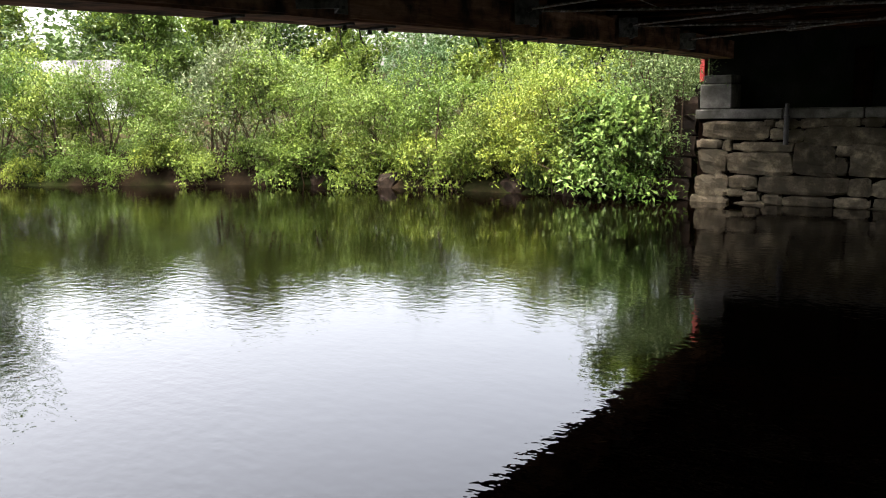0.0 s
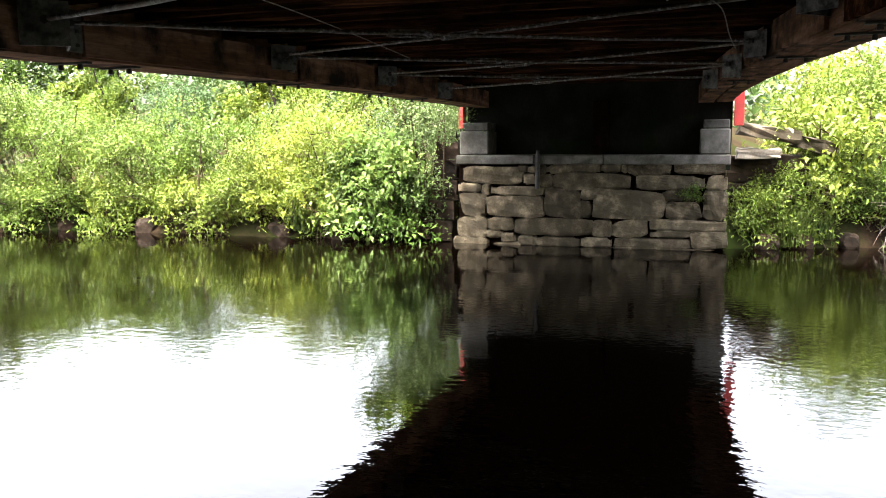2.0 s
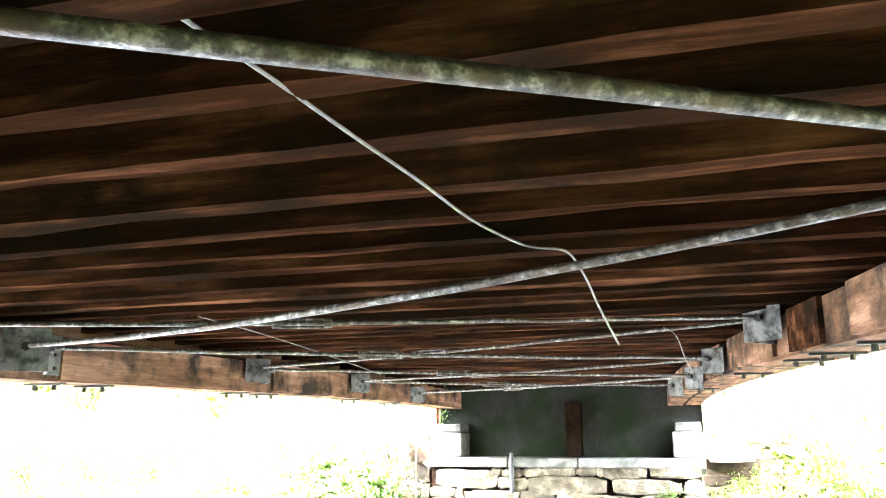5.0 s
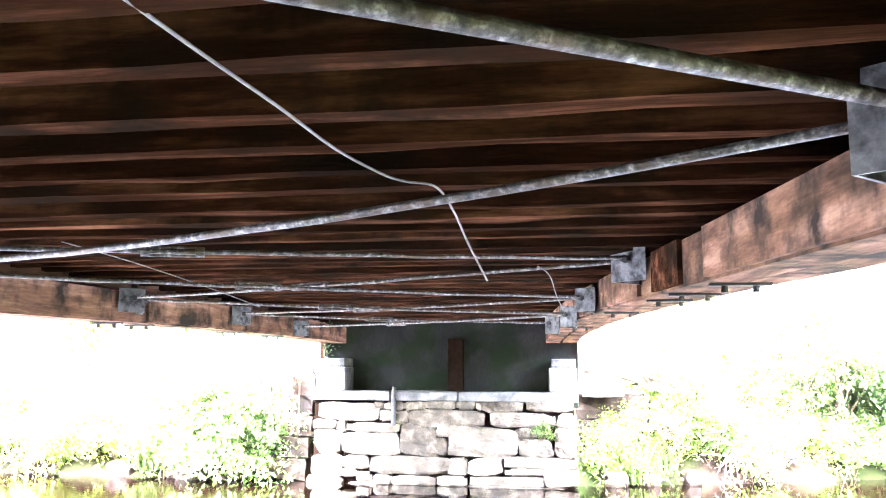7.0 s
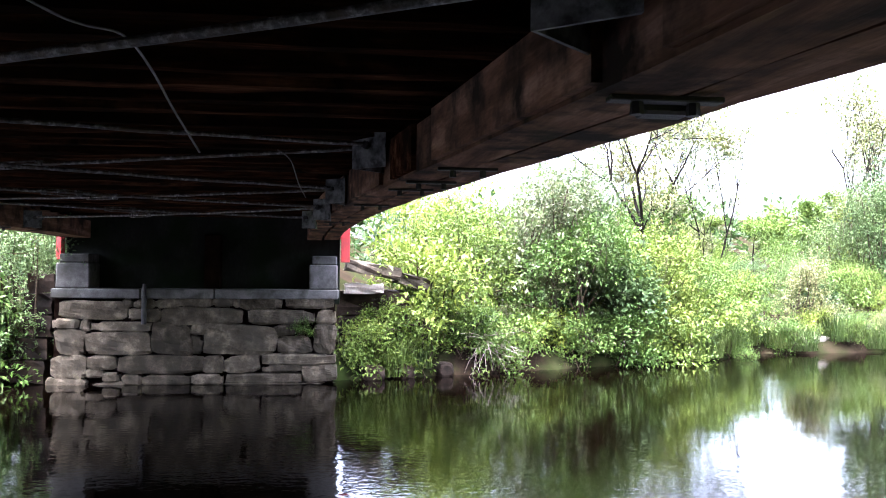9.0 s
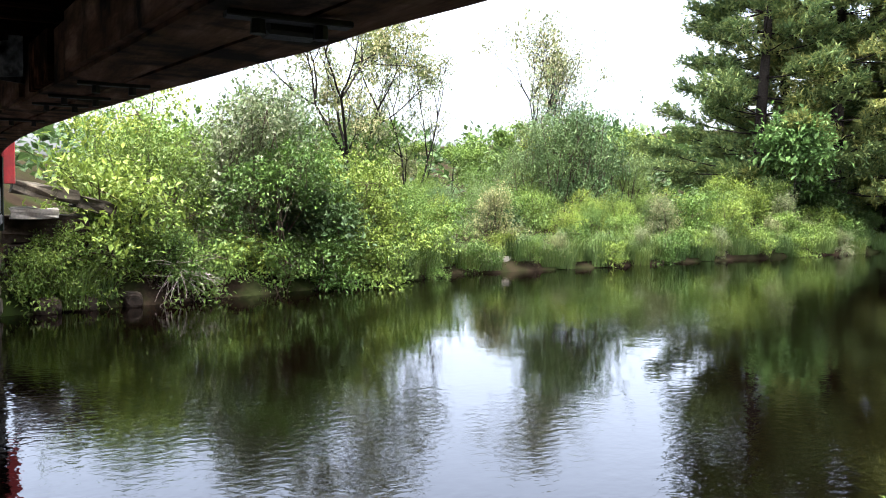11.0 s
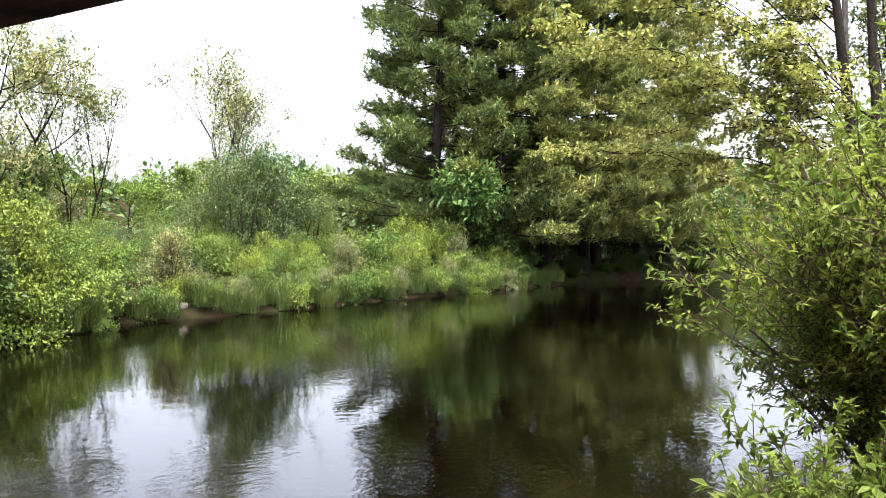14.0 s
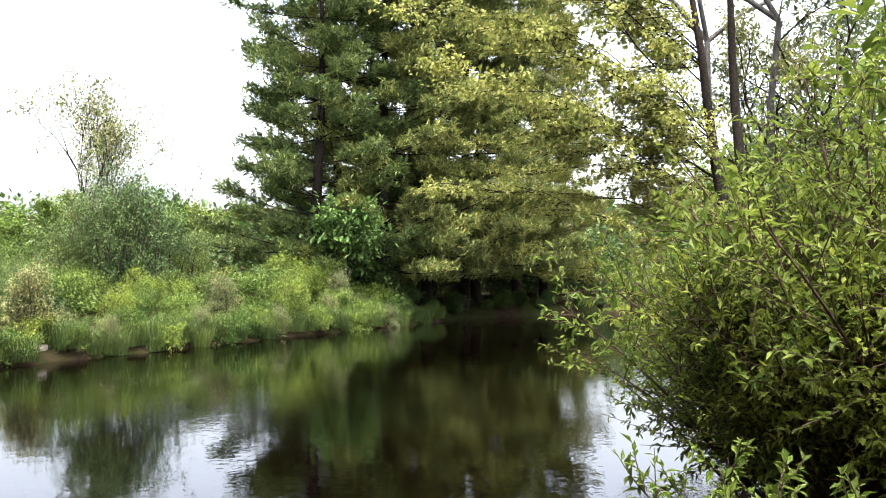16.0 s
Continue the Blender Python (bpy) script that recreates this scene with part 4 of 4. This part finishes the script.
def far_woods():
    """The wooded rise that closes the view all round: crowns of big leaf clumps, too far to pick apart."""
    rng = np.random.default_rng(99)
    P, D, S = [], [], []
    for _ in range(330):
        a = rng.uniform(-math.pi, math.pi)
        r = rng.uniform(72, 130)
        x, y = r * math.sin(a), r * math.cos(a)
        h = rng.uniform(6.5, 9.5) * r / 90
        g = float(ground_height(np.array([x]), np.array([y]))[0])
        w = rng.uniform(2.5, 4.2)
        n = 110
        d = unit(rng.normal(0, 1, (n, 3)) + [0, 0, 0.3])
        P.append(np.array([x, y, max(g, 0) * 0.4 + h * 0.5]) + d * [w, w, h * 0.5] * rng.uniform(0.5, 1.1, (n, 1)))
        D.append(unit(d + rng.normal(0, 0.6, (n, 3))))
        S.append(rng.uniform(0.7, 1.5, n))
    # the wooded hill upstream stands nearer and higher
    for _ in range(150):
        a = rng.uniform(-1.4, -0.2)
        r = rng.uniform(64, 84)
        h, w, n = rng.uniform(9.5, 13.5), rng.uniform(2.5, 4.2), 330
        d = unit(rng.normal(0, 1, (n, 3)) + [0, 0, 0.3])
        P.append(np.array([r * math.sin(a), r * math.cos(a), h * 0.5 + 0.6]) + d * [w, w, h * 0.5] * rng.uniform(0.5, 1.1, (n, 1)))
        D.append(unit(d + rng.normal(0, 0.6, (n, 3))))
        S.append(rng.uniform(0.3, 0.65, n))
    v, f = leaf_mesh(np.concatenate(P), np.concatenate(D), np.concatenate(S), rng, 0.7)
    ob = mesh_object("far_woods", v, f, LEAF_DEEP)
    tagged(ob, "distant green woods closing the view", "woods", kind="stuff")


far_woods()


def overhanging_maple():
    """A young maple whose long level limbs reach out over the water in flat pads of pale leaves."""
    rng = np.random.default_rng(88)
    root = thing("maple_tree", "young maple with pale yellow-green leaves reaching over the river", "tree", (24.6, 6.9, 0.7))
    hs = np.linspace(-0.2, 12, 10)
    for a, b in ((-0.08, 0.12), (-0.04, 0.05)):
        bend = 0.12 * np.sin(hs * (0.9 + 4 * b))
        v, f = tube(np.stack([a * hs + bend, b * hs + 0.5 * bend + (b - 0.12) * 3, hs], -1), 0.21 * (1 - hs / 16), 8)
        mesh_object("trunk", v, f, BARK, root, smooth=True)
    lines, P, D = [], [], []
    for k in range(20):
        z = 3.6 + 6.5 * (k / 19) + rng.normal(0, 0.35)
        az, L, drop = rng.uniform(-10, 70), rng.uniform(5.2, 8.8) * (1 - 0.25 * k / 19), rng.uniform(-0.2, 0.2) + 0.032 * k
        dr = np.array([-math.sin(radians(az)), math.cos(radians(az)), 0])
        side = np.array([dr[1], -dr[0], 0])
        s = np.linspace(0, 1, 7)
        q = np.array([-0.08 * z, 0.12 * z, z]) + dr * (L * s)[:, None] + np.array([0, 0, 1]) * (L * (drop * s + 0.06 * np.sin(s * 3)))[:, None]
        q += rng.normal(0, 0.24, (7, 3)) * s[:, None]
        q += np.array([0.11, -0.17, -1.4]) + np.array([-0.11, 0.17, 1.4]) * np.sin(s * 1.57)[:, None]
        lines.append((q, 0.024 * (1 - 0.8 * s)))
        for t in np.concatenate([rng.uniform(0.0, 0.2, 7), rng.uniform(0.1, 1, 31)]):
            o = np.array([np.interp(t, s, q[:, j]) for j in range(3)])
            w = unit(dr * 0.8 + side * rng.uniform(-1.2, 1.2) + [0, 0, rng.uniform(-0.1, 0.2)])
            bl = rng.uniform(0.6, 1.8) * (1.15 - 0.5 * t)
            lines.append((np.stack([o, o + w * bl * 0.5, o + w * bl + [0, 0, -0.05]]), [0.014, 0.01, 0.004]))
            g = 9
            P.append(o + w * (bl * rng.uniform(0.2, 1.1, g))[:, None] + rng.normal(0, 1, (g, 3)) * [0.12, 0.12, 0.05])
            D.append(np.tile(w, (g, 1)))
    v, f = tubes(lines, 5)
    mesh_object("branch_frame", v, f, BARK, root, smooth=True)
    v, f = foliage(np.concatenate(P), np.concatenate(D), rng, 5, 0.18, 0.14, 0.7, 0.45)
    mesh_object("foliage", v, f, LEAF_MAPLE, root)


overhanging_maple()
# the leafy shrubs beside the camera
NEARB = shoot_shrub(61, 125, 2.9, 0.064, LEAF_NEAR, twigs=14, per=18, bare=0.45)
NEARB2 = shoot_shrub(62, 34, 1.1, 0.07, LEAF_NEAR, twigs=9, per=14)
for pat, x, y, turn, s, lab in ((NEARB, 8.3, 1.55, 0.4, 1.1, "leafy green shrub with slender arching shoots"), (NEARB, 8.4, 1.2, 2.4, 1.35, "tall leafy green shrub with slender arching shoots"), (NEARB, 9.7, 2.3, 4.4, 1.2, "leafy green shrub with slender arching shoots"),
                                (NEARB, 9.2, 1.7, 1.2, 1.25, "leafy green shrub with slender arching shoots"), (NEARB, 9.4, 2.1, 5.6, 1.35, "leafy green shrub with slender arching shoots"), (NEARB2, 5.35, 2.75, 1.4, 1.15, "low leafy shrub leaning over the water"), (NEARB2, 6.3, 2.75, 3.0, 0.95, "low leafy shrub leaning over the water"), (NEARB2, 6.2, 2.0, 5.0, 1.2, "low leafy shrub on the near bank")):
    set_down(pat, x, y, turn, s, lab, "bush", "shrubs beside the river's near edge")
# a small plant rooted in a joint of the abutment
set_down(LOW, -0.2, 17.5, 0.6, 0.3, "small green plant rooted in a joint of the stone abutment", "plant", z=0.98)


def clear_patterns():
    for pat in (YEL, YEL2, GRN, GRN2, DEEP, GREY, OLIVE, LOW, LOWY, PINE_A, PINE_B, BARE, SLIM, FULL, FULLY, FORKED, NEARB, NEARB2, BROAD, SAPLING, CLOSING):
        park(pat)


clear_patterns()


# ---- iron work under the bridge ----
def rod_object(name, a, b, r, mat, parent, label="", sag=0.03, n=9, jitter=0.0, seed=0):
    rng = np.random.default_rng(seed)
    s = np.linspace(0, 1, n)
    p = np.array(a)[None] * (1 - s)[:, None] + np.array(b)[None] * s[:, None]
    p[:, 2] -= sag * 4 * s * (1 - s)
    if jitter:
        p[1:-1] += rng.normal(0, jitter, (n - 2, 3))
    v, f = tube(p, [r] * n, 7)
    return mesh_object(name, v, f, mat, parent, label, True)


def anchor_bracket(x, y, z, s, size=1.0):
    """A plate folded to a V in plan, its fold towards the bridge's middle (the way s), so that each leg faces one rod."""
    e = thing("anchor_bracket", "weathered steel anchor plate bolted to the timber chord", "bracket", (x, y, z), "rod anchor plates")
    h, out, t = 0.165 * size, 0.27 * size, 0.014

    def leg(reach, name):
        bm = bmesh.new()
        q = [(s * out, 0.0), (0.0, reach), (0.0, reach - math.copysign(t * 1.6, reach)), (s * (out - t * 1.5), 0.0)]
        low = [bm.verts.new((a, b, -h)) for a, b in q]
        top = [bm.verts.new((a, b, h)) for a, b in q]
        bm.faces.new(low)
        bm.faces.new(top)
        for k in range(4):
            bm.faces.new((low[k], low[(k + 1) % 4], top[(k + 1) % 4], top[k]))
        bmesh.ops.recalc_face_normals(bm, faces=bm.faces)
        return part(name, bm, PLATE, e)

    leg(-0.22 * size, "near_leg")
    leg(0.27 * size, "far_leg")
    bm = bmesh.new()
    lo, hi = sorted((0.0, s * 0.012))
    box(bm, (lo, 0.275 * size, -h), (hi, 0.42 * size, h), 0.003)
    part("bolting_flange", bm, PLATE, e)
    for way in (-1, 1):
        bm = bmesh.new()
        bmesh.ops.create_cone(bm, cap_ends=True, segments=6, radius1=0.034, radius2=0.034, depth=0.05, matrix=pose(s * 0.16, way * 0.125, 0.02, 90, 0, -way * s * 30))
        part("nut", bm, BLACK_IRON, e)
    for dz in (-0.11, 0.0, 0.11):
        bm = bmesh.new()
        bmesh.ops.create_cone(bm, cap_ends=True, segments=6, radius1=0.016, radius2=0.016, depth=0.02, matrix=pose(s * 0.02, 0.35 * size, dz * size, 0, 90, 0))
        part("bolt", bm, BLACK_IRON, e)
    return e


# the anchors' places along each chord, and the heights of their middles
RIGHT_AT, LEFT_AT = ((2.68, 3.21), (7.2, 3.34), (9.8, 3.23), (11.3, 3.13), (13.4, 3.12)), ((3.9, 3.13), (5.3, 3.11), (8.8, 3.18), (11.8, 3.19), (14.4, 3.12))
for y, z in RIGHT_AT:
    anchor_bracket(right_x(y) - 0.702, y, z, -1, 1.0 if y < 8 else 0.82)
for y, z in LEFT_AT:
    anchor_bracket(left_x(y) + 0.702, y, z, 1, 1.0 if y < 8 else 0.82)


def brace(left, right, r, seed, droop=0.02):
    """A rod from an anchor of the left chord to one of the right, with a turnbuckle of two bars."""
    (ya, za), (yb, zb) = left, right
    way_y = 0.1 if yb > ya else -0.1
    a, b = (left_x(ya) + 0.84, ya + way_y, za + 0.03), (right_x(yb) - 0.84, yb - way_y, zb + 0.03)
    e = thing("brace_rod", "galvanised diagonal brace rod below the floor joists", "rod", a, "diagonal brace rods")
    rod_object("rod", (0, 0, 0), tuple(np.subtract(b, a)), r, IRON, e, "", droop, 15, 0.003, seed)
    if seed < 2:
        return
    m = np.subtract(b, a) * 0.42
    way = Vector(np.subtract(b, a)).to_track_quat("Z", "Y").to_matrix().to_4x4()
    at = Matrix.Translation(Vector(m) - Vector((0, 0, droop)))
    bm = bmesh.new()
    for dx in (-1, 1):
        bmesh.ops.create_cone(bm, cap_ends=True, segments=6, radius1=r * 0.5, radius2=r * 0.5, depth=0.34, matrix=at @ way @ Matrix.Translation((0, dx * r * 1.7, 0)))
        bmesh.ops.create_cone(bm, cap_ends=True, segments=8, radius1=r * 2.1, radius2=r * 2.1, depth=0.06, matrix=at @ way @ Matrix.Translation((0, 0, dx * 0.18)))
    part("turnbuckle", bm, IRON, e)


R_, L_ = RIGHT_AT, LEFT_AT
for k, (left, right) in enumerate(((L_[1], R_[0]), ((-1.35, 3.22), R_[0]), (L_[0], R_[1]), (L_[2], R_[1]), (L_[1], R_[2]), (L_[3], R_[2]), (L_[2], R_[3]), (L_[4], R_[3]), (L_[3], R_[4]))):
    brace(left, right, (0.021, 0.027)[k] if k < 2 else 0.017, k, 0.085 if k == 0 else 0.02)

# clamp bars with hanging nuts below the chords
for edge, s, ys in ((right_x, -1, (3.0, 5.7, 6.8, 7.6, 9.8, 13.2)), (left_x, 1, (4.6, 5.9, 6.5, 8.9, 9.6, 12.2, 14.0))):
    for k, y in enumerate(ys):
        x, z = edge(y) + s * 0.4, chord_z(edge, y)
        e = thing("chord_clamp", "black iron clamp bar bolted below the timber chord", "clamp", (x, y, z), "clamp bars below the chords")
        bm = bmesh.new()
        box(bm, (-0.2, -0.035, -0.022), (0.2, 0.035, -0.002), 0.004)
        part("bar", bm, BLACK_IRON, e)
        for dx in (-0.1, 0.1):
            bm = bmesh.new()
            bmesh.ops.create_cone(bm, cap_ends=True, segments=6, radius1=0.026, radius2=0.022, depth=0.045, matrix=pose(dx, 0, -0.043))
            part("nut", bm, BLACK_IRON, e)
        if edge is right_x and k == 0:
            bm = bmesh.new()
            box(bm, (-0.06, 0.045, -0.05), (0.12, 0.16, -0.002), 0.012)
            part("packing_block", bm, BLACK_IRON, e, "black block below the clamp bar")

# inner facing boards on the chords, with gaps at the joints
for edge, s, runs in ((right_x, -1, ((-1, 2.4), (2.9, 5.45), (6.1, 6.95), (7.5, 9.5), (9.95, 11.1), (11.5, 15.0))), (left_x, 1, ((-1, 5.0), (5.75, 8.5), (9.3, 11.5), (12.2, 14.2)))):
    for ya, yb in runs:
        o0, o1 = sorted((s * 0.662, s * 0.70))
        v, f = swept(edge, o0, o1, 0.02, 0.345, ya, yb, (yb - ya) / 4)
        mesh_object("facing_board", v, f, WOOD_BROWN if ya == 6.1 else WOOD_CHORD, bridge)


# loose wires
def wire(pts, r, label):
    e = thing("wire", label, "wire", pts[0], "loose wires below the deck")
    p = np.array(pts) - np.array(pts[0])
    t = np.linspace(0, len(p) - 1, 6 * len(p))
    i = np.clip(t.astype(int), 0, len(p) - 2)
    m = np.gradient(p, axis=0)
    u = (t - i)[:, None]
    q = (2 * u ** 3 - 3 * u ** 2 + 1) * p[i] + (u ** 3 - 2 * u ** 2 + u) * m[i] + (-2 * u ** 3 + 3 * u ** 2) * p[i + 1] + (u ** 3 - u ** 2) * m[i + 1]
    v, f = tube(q, [r] * len(q), 5)
    mesh_object("strand", v, f, CABLE, e, smooth=True)


wire([(-0.56, 0.9, 3.29), (-0.50, 1.6, 3.3), (-0.46, 2.1, 3.3), (-0.42, 2.55, 3.3), (-0.385, 3.1, 3.3), (-0.31, 3.58, 3.31), (-0.24, 3.73, 3.31), (-0.12, 3.87, 3.31), (-0.075, 4.15, 3.24), (-0.04, 4.45, 3.12), (0.02, 4.85, 2.96)], 0.006, "pale loose wire looped over a brace rod")
wire([(0.2, 7.4, 3.35), (0.3, 7.55, 3.28), (0.36, 7.7, 3.1), (0.42, 7.8, 2.98)], 0.005, "thin loose wire hanging from the joists")
wire([(-3.1, 5.4, 3.33), (-3.0, 6.2, 3.28), (-2.85, 7.2, 3.18), (-2.7, 8.2, 3.06)], 0.005, "thin loose wire hanging from the joists")


# ---- stones beside the abutment ----
def rock(name, at, size, seed, label, group, mat=STONE, turn=0.0, flat=False):
    rng = np.random.default_rng(seed)
    bm = bmesh.new()
    if flat:
        box(bm, (-size[0] / 2, -size[1] / 2, -size[2] / 2), (size[0] / 2, size[1] / 2, size[2] / 2))
        bmesh.ops.subdivide_edges(bm, edges=list(bm.edges), cuts=2, use_grid_fill=True)
        for v in bm.verts:
            v.co += Vector(rng.normal(0, 0.018, 3))
    else:
        bmesh.ops.create_icosphere(bm, subdivisions=3, radius=0.5)
        for v in bm.verts:
            n = noise.noise(v.co * 2.2 + Vector((seed, 0, 0))) * 0.22 + noise.noise(v.co * 6 + Vector((0, seed, 0))) * 0.05
            c = v.co * (1 + n)
            v.co = Vector((max(-0.42, min(0.42, c.x)) * size[0], max(-0.42, min(0.42, c.y)) * size[1], max(-0.4, min(0.4, c.z)) * size[2]))
    ob = part(name, bm, mat)
    ob.matrix_world = pose(*at, 0, 0, turn)
    return tagged(ob, label, "stone", group)


wing = "stones of the wing walls"
rock("stone_slab", (1.3, 18.95, 2.36), (1.25, 0.6, 0.26), 1, "long tilted granite slab beside the abutment", wing, STONE, flat=True).rotation_euler = (0, radians(9), 0)
rock("stone_slab", (2.2, 19.2, 2.1), (0.8, 0.7, 0.25), 3, "weathered tilted granite slab beside the abutment", wing, STONE, flat=True).rotation_euler = (0, radians(13), 0.1)
rock("stone_slab", (1.1, 18.8, 1.93), (0.85, 0.8, 0.18), 2, "pale flat granite slab beside the abutment", wing, SAND, flat=True)
for k, (x, y, z, sx, sz) in enumerate(((1.3, 19.3, 1.6, 1.6, 0.55), (2.3, 19.3, 1.0, 0.5, 0.5), (1.3, 19.2, 1.0, 1.5, 0.6), (1.7, 19.1, 0.4, 1.5, 0.7))):
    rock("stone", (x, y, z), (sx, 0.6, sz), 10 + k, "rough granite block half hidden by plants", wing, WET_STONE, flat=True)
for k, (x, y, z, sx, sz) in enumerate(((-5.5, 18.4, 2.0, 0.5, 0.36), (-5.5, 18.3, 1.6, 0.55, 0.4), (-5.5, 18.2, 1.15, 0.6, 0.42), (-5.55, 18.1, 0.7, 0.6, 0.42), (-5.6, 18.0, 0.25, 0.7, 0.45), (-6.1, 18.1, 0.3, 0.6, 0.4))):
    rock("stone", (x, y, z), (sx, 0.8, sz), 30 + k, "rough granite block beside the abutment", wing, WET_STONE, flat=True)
for k, x in enumerate((-5.9, -6.7, -7.8, -8.3, -9.6, -10.1, -11.6, -13.4, -15.9)):
    y = float(np.interp(x, [p[0] for p in FAR_BANK], [p[1] for p in FAR_BANK])) + 0.02
    sz = 0.4 + 0.5 * ((k * 7) % 5) / 5
    rock("boulder", (x, y + 0.25, 0.1), (sz * 1.4, sz, sz * 0.85), 50 + k, "dark wet boulder at the water's edge", "boulders along the far bank", WET_STONE, turn=k * 40)
for k, (x, y) in enumerate(((1.3, 18.2), (2.0, 18.5), (2.9, 18.8))):
    rock("boulder", (x, y, 0.1), (0.6, 0.5, 0.5), 80 + k, "dark wet boulder at the water's edge", "boulders along the far bank", WET_STONE, turn=k * 50)
for k, (x, y, s) in enumerate(((14.2, 24.1, 0.9), (15.0, 24.3, 0.7), (13.4, 24.2, 0.6))):
    rock("boulder", (x, y, 0.3), (s * 1.5, s, 0.4), 90 + k, "pale flat stone on the grassy bank", "pale stones on the bank", SAND, turn=k * 30)


# ---- grass and dead brush ----
def grass_parts(seed, blades, h, spread):
    rng = np.random.default_rng(seed)
    root = new("grass_tuft")
    a = rng.random(blades) * 6.283
    r = spread * np.sqrt(rng.random(blades))
    b = np.stack([np.cos(a) * r, np.sin(a) * r, np.full(blades, -0.05)], -1)
    a2 = a + rng.normal(0, 0.9, blades)
    o = np.stack([np.cos(a2), np.sin(a2), np.zeros(blades)], -1) * rng.uniform(0.1, 0.7, (blades, 1))
    L = (h * rng.uniform(0.5, 1.1, blades))[:, None]
    side = np.stack([-np.sin(a2), np.cos(a2), np.zeros(blades)], -1) * 0.009
    m = b + L * np.array([0, 0, 0.6]) + o * L * 0.3
    t = b + L * np.array([0, 0, 0.85]) + o * L
    v = np.stack([b - side, b + side, m + side, m - side, t], 1).reshape(-1, 3)
    k = np.arange(blades)[:, None] * 5
    f = [tuple(q) for q in (k + [[0, 1, 2, 3]]).tolist()] + [tuple(q) for q in (k + [[3, 2, 4]]).tolist()]
    mesh_object("blade_clump", v, f, GRASS, root)
    return root


TUFT = grass_parts(3, 300, 1.0, 0.5)
spots = [(9.6, 21.3), (10.4, 21.9), (11.2, 22.6), (1.7, 18.6), (2.2, 18.8), (-11.4, 18.0), (-9.0, 17.9)]
for i, x in enumerate(np.concatenate([np.arange(12.2, 14, 0.6), np.arange(15.6, 24, 0.55), np.arange(24.5, 42, 0.75)])):
    spots.append((float(x), float(np.interp(x, [p[0] for p in FAR_BANK], [p[1] for p in FAR_BANK])) + 0.35 + 0.25 * math.sin(i * 1.7)))
for i, (x, y) in enumerate(spots):
    set_down(TUFT, x, y, i * 1.3, 0.8 + 0.35 * ((i * 5) % 4) / 4, "tuft of long bright green bank grass", "grass", "grass tufts on the bank", 0.02)
park(TUFT)


def brush(at, seed, n, length, label):
    rng = np.random.default_rng(seed)
    e = thing("dead_brush", label, "branch", at, "dead brush on the bank")
    lines = []
    for _ in range(n):
        p = rng.normal(0, 0.12, 3)
        d = unit(np.array([rng.normal(0.2, 0.6), -0.5, rng.normal(-0.35, 0.4)]))
        pts = [p]
        for _ in range(5):
            d = unit(d + rng.normal(0, 0.2, 3))
            pts.append(pts[-1] + d * length / 5)
        lines.append((np.array(pts), np.linspace(0.008, 0.002, 6)))
    v, f = tubes(lines, 4)
    tagged(mesh_object("branchwork", v, f, DEAD, e), kind="stuff")


brush((3.9, 19.1, 0.75), 1, 26, 1.0, "tangle of bleached dead twigs hanging to the water")
brush((7.6, 20.9, 0.9), 2, 20, 1.2, "bare grey twigs below a shrub")
brush((-12.2, 18.1, 0.7), 3, 20, 0.9, "dead twigs hanging over the water")
brush((-17.2, 17.3, 0.6), 4, 16, 1.0, "dead twigs hanging over the water")


# ---- the pale house beyond the upstream trees ----
def house(at, turn):
    e = thing("house", "pale clapboard house with a grey gable roof beyond the trees", "house", at)
    e.rotation_euler = (0, 0, radians(turn))
    bm = bmesh.new()
    v = [bm.verts.new(c) for c in ((-4.5, -3, 0), (4.5, -3, 0), (4.5, 3, 0), (-4.5, 3, 0), (-4.5, -3, 2.8), (4.5, -3, 2.8), (4.5, 3, 2.8), (-4.5, 3, 2.8), (-4.5, 0, 4.6), (4.5, 0, 4.6))]
    for f in ((0, 1, 5, 4), (2, 3, 7, 6), (1, 2, 6, 9, 5), (3, 0, 4, 8, 7), (3, 2, 1, 0)):
        bm.faces.new([v[k] for k in f])
    part("wall", bm, WHITE_PAINT, e)
    for s in (-1, 1):
        bm = bmesh.new()
        q = [(-4.9, s * 3.4, 2.62), (4.9, s * 3.4, 2.62), (4.9, 0, 4.72), (-4.9, 0, 4.72)]
        q += [(a, b, c + 0.14) for a, b, c in q]
        v = [bm.verts.new(c) for c in q]
        for f in ((0, 1, 2, 3), (7, 6, 5, 4), (0, 4, 5, 1), (1, 5, 6, 2), (2, 6, 7, 3), (3, 7, 4, 0)):
            bm.faces.new([v[k] for k in f])
        bmesh.ops.recalc_face_normals(bm, faces=bm.faces)
        part("roof", bm, ROOFING, e)
    for x in (-3, -1, 1.2, 3.2):
        bm = bmesh.new()
        box(bm, (x - 0.5, -3.05, 0.9), (x + 0.5, -3.003, 2.2))
        w = part("window", bm, WHITE_PAINT, e)
        bm = bmesh.new()
        box(bm, (x - 0.42, -3.07, 0.98), (x + 0.42, -3.052, 2.12))
        part("pane", bm, PANE, w)


house((-55.2, 34.5, 0.9), 40)
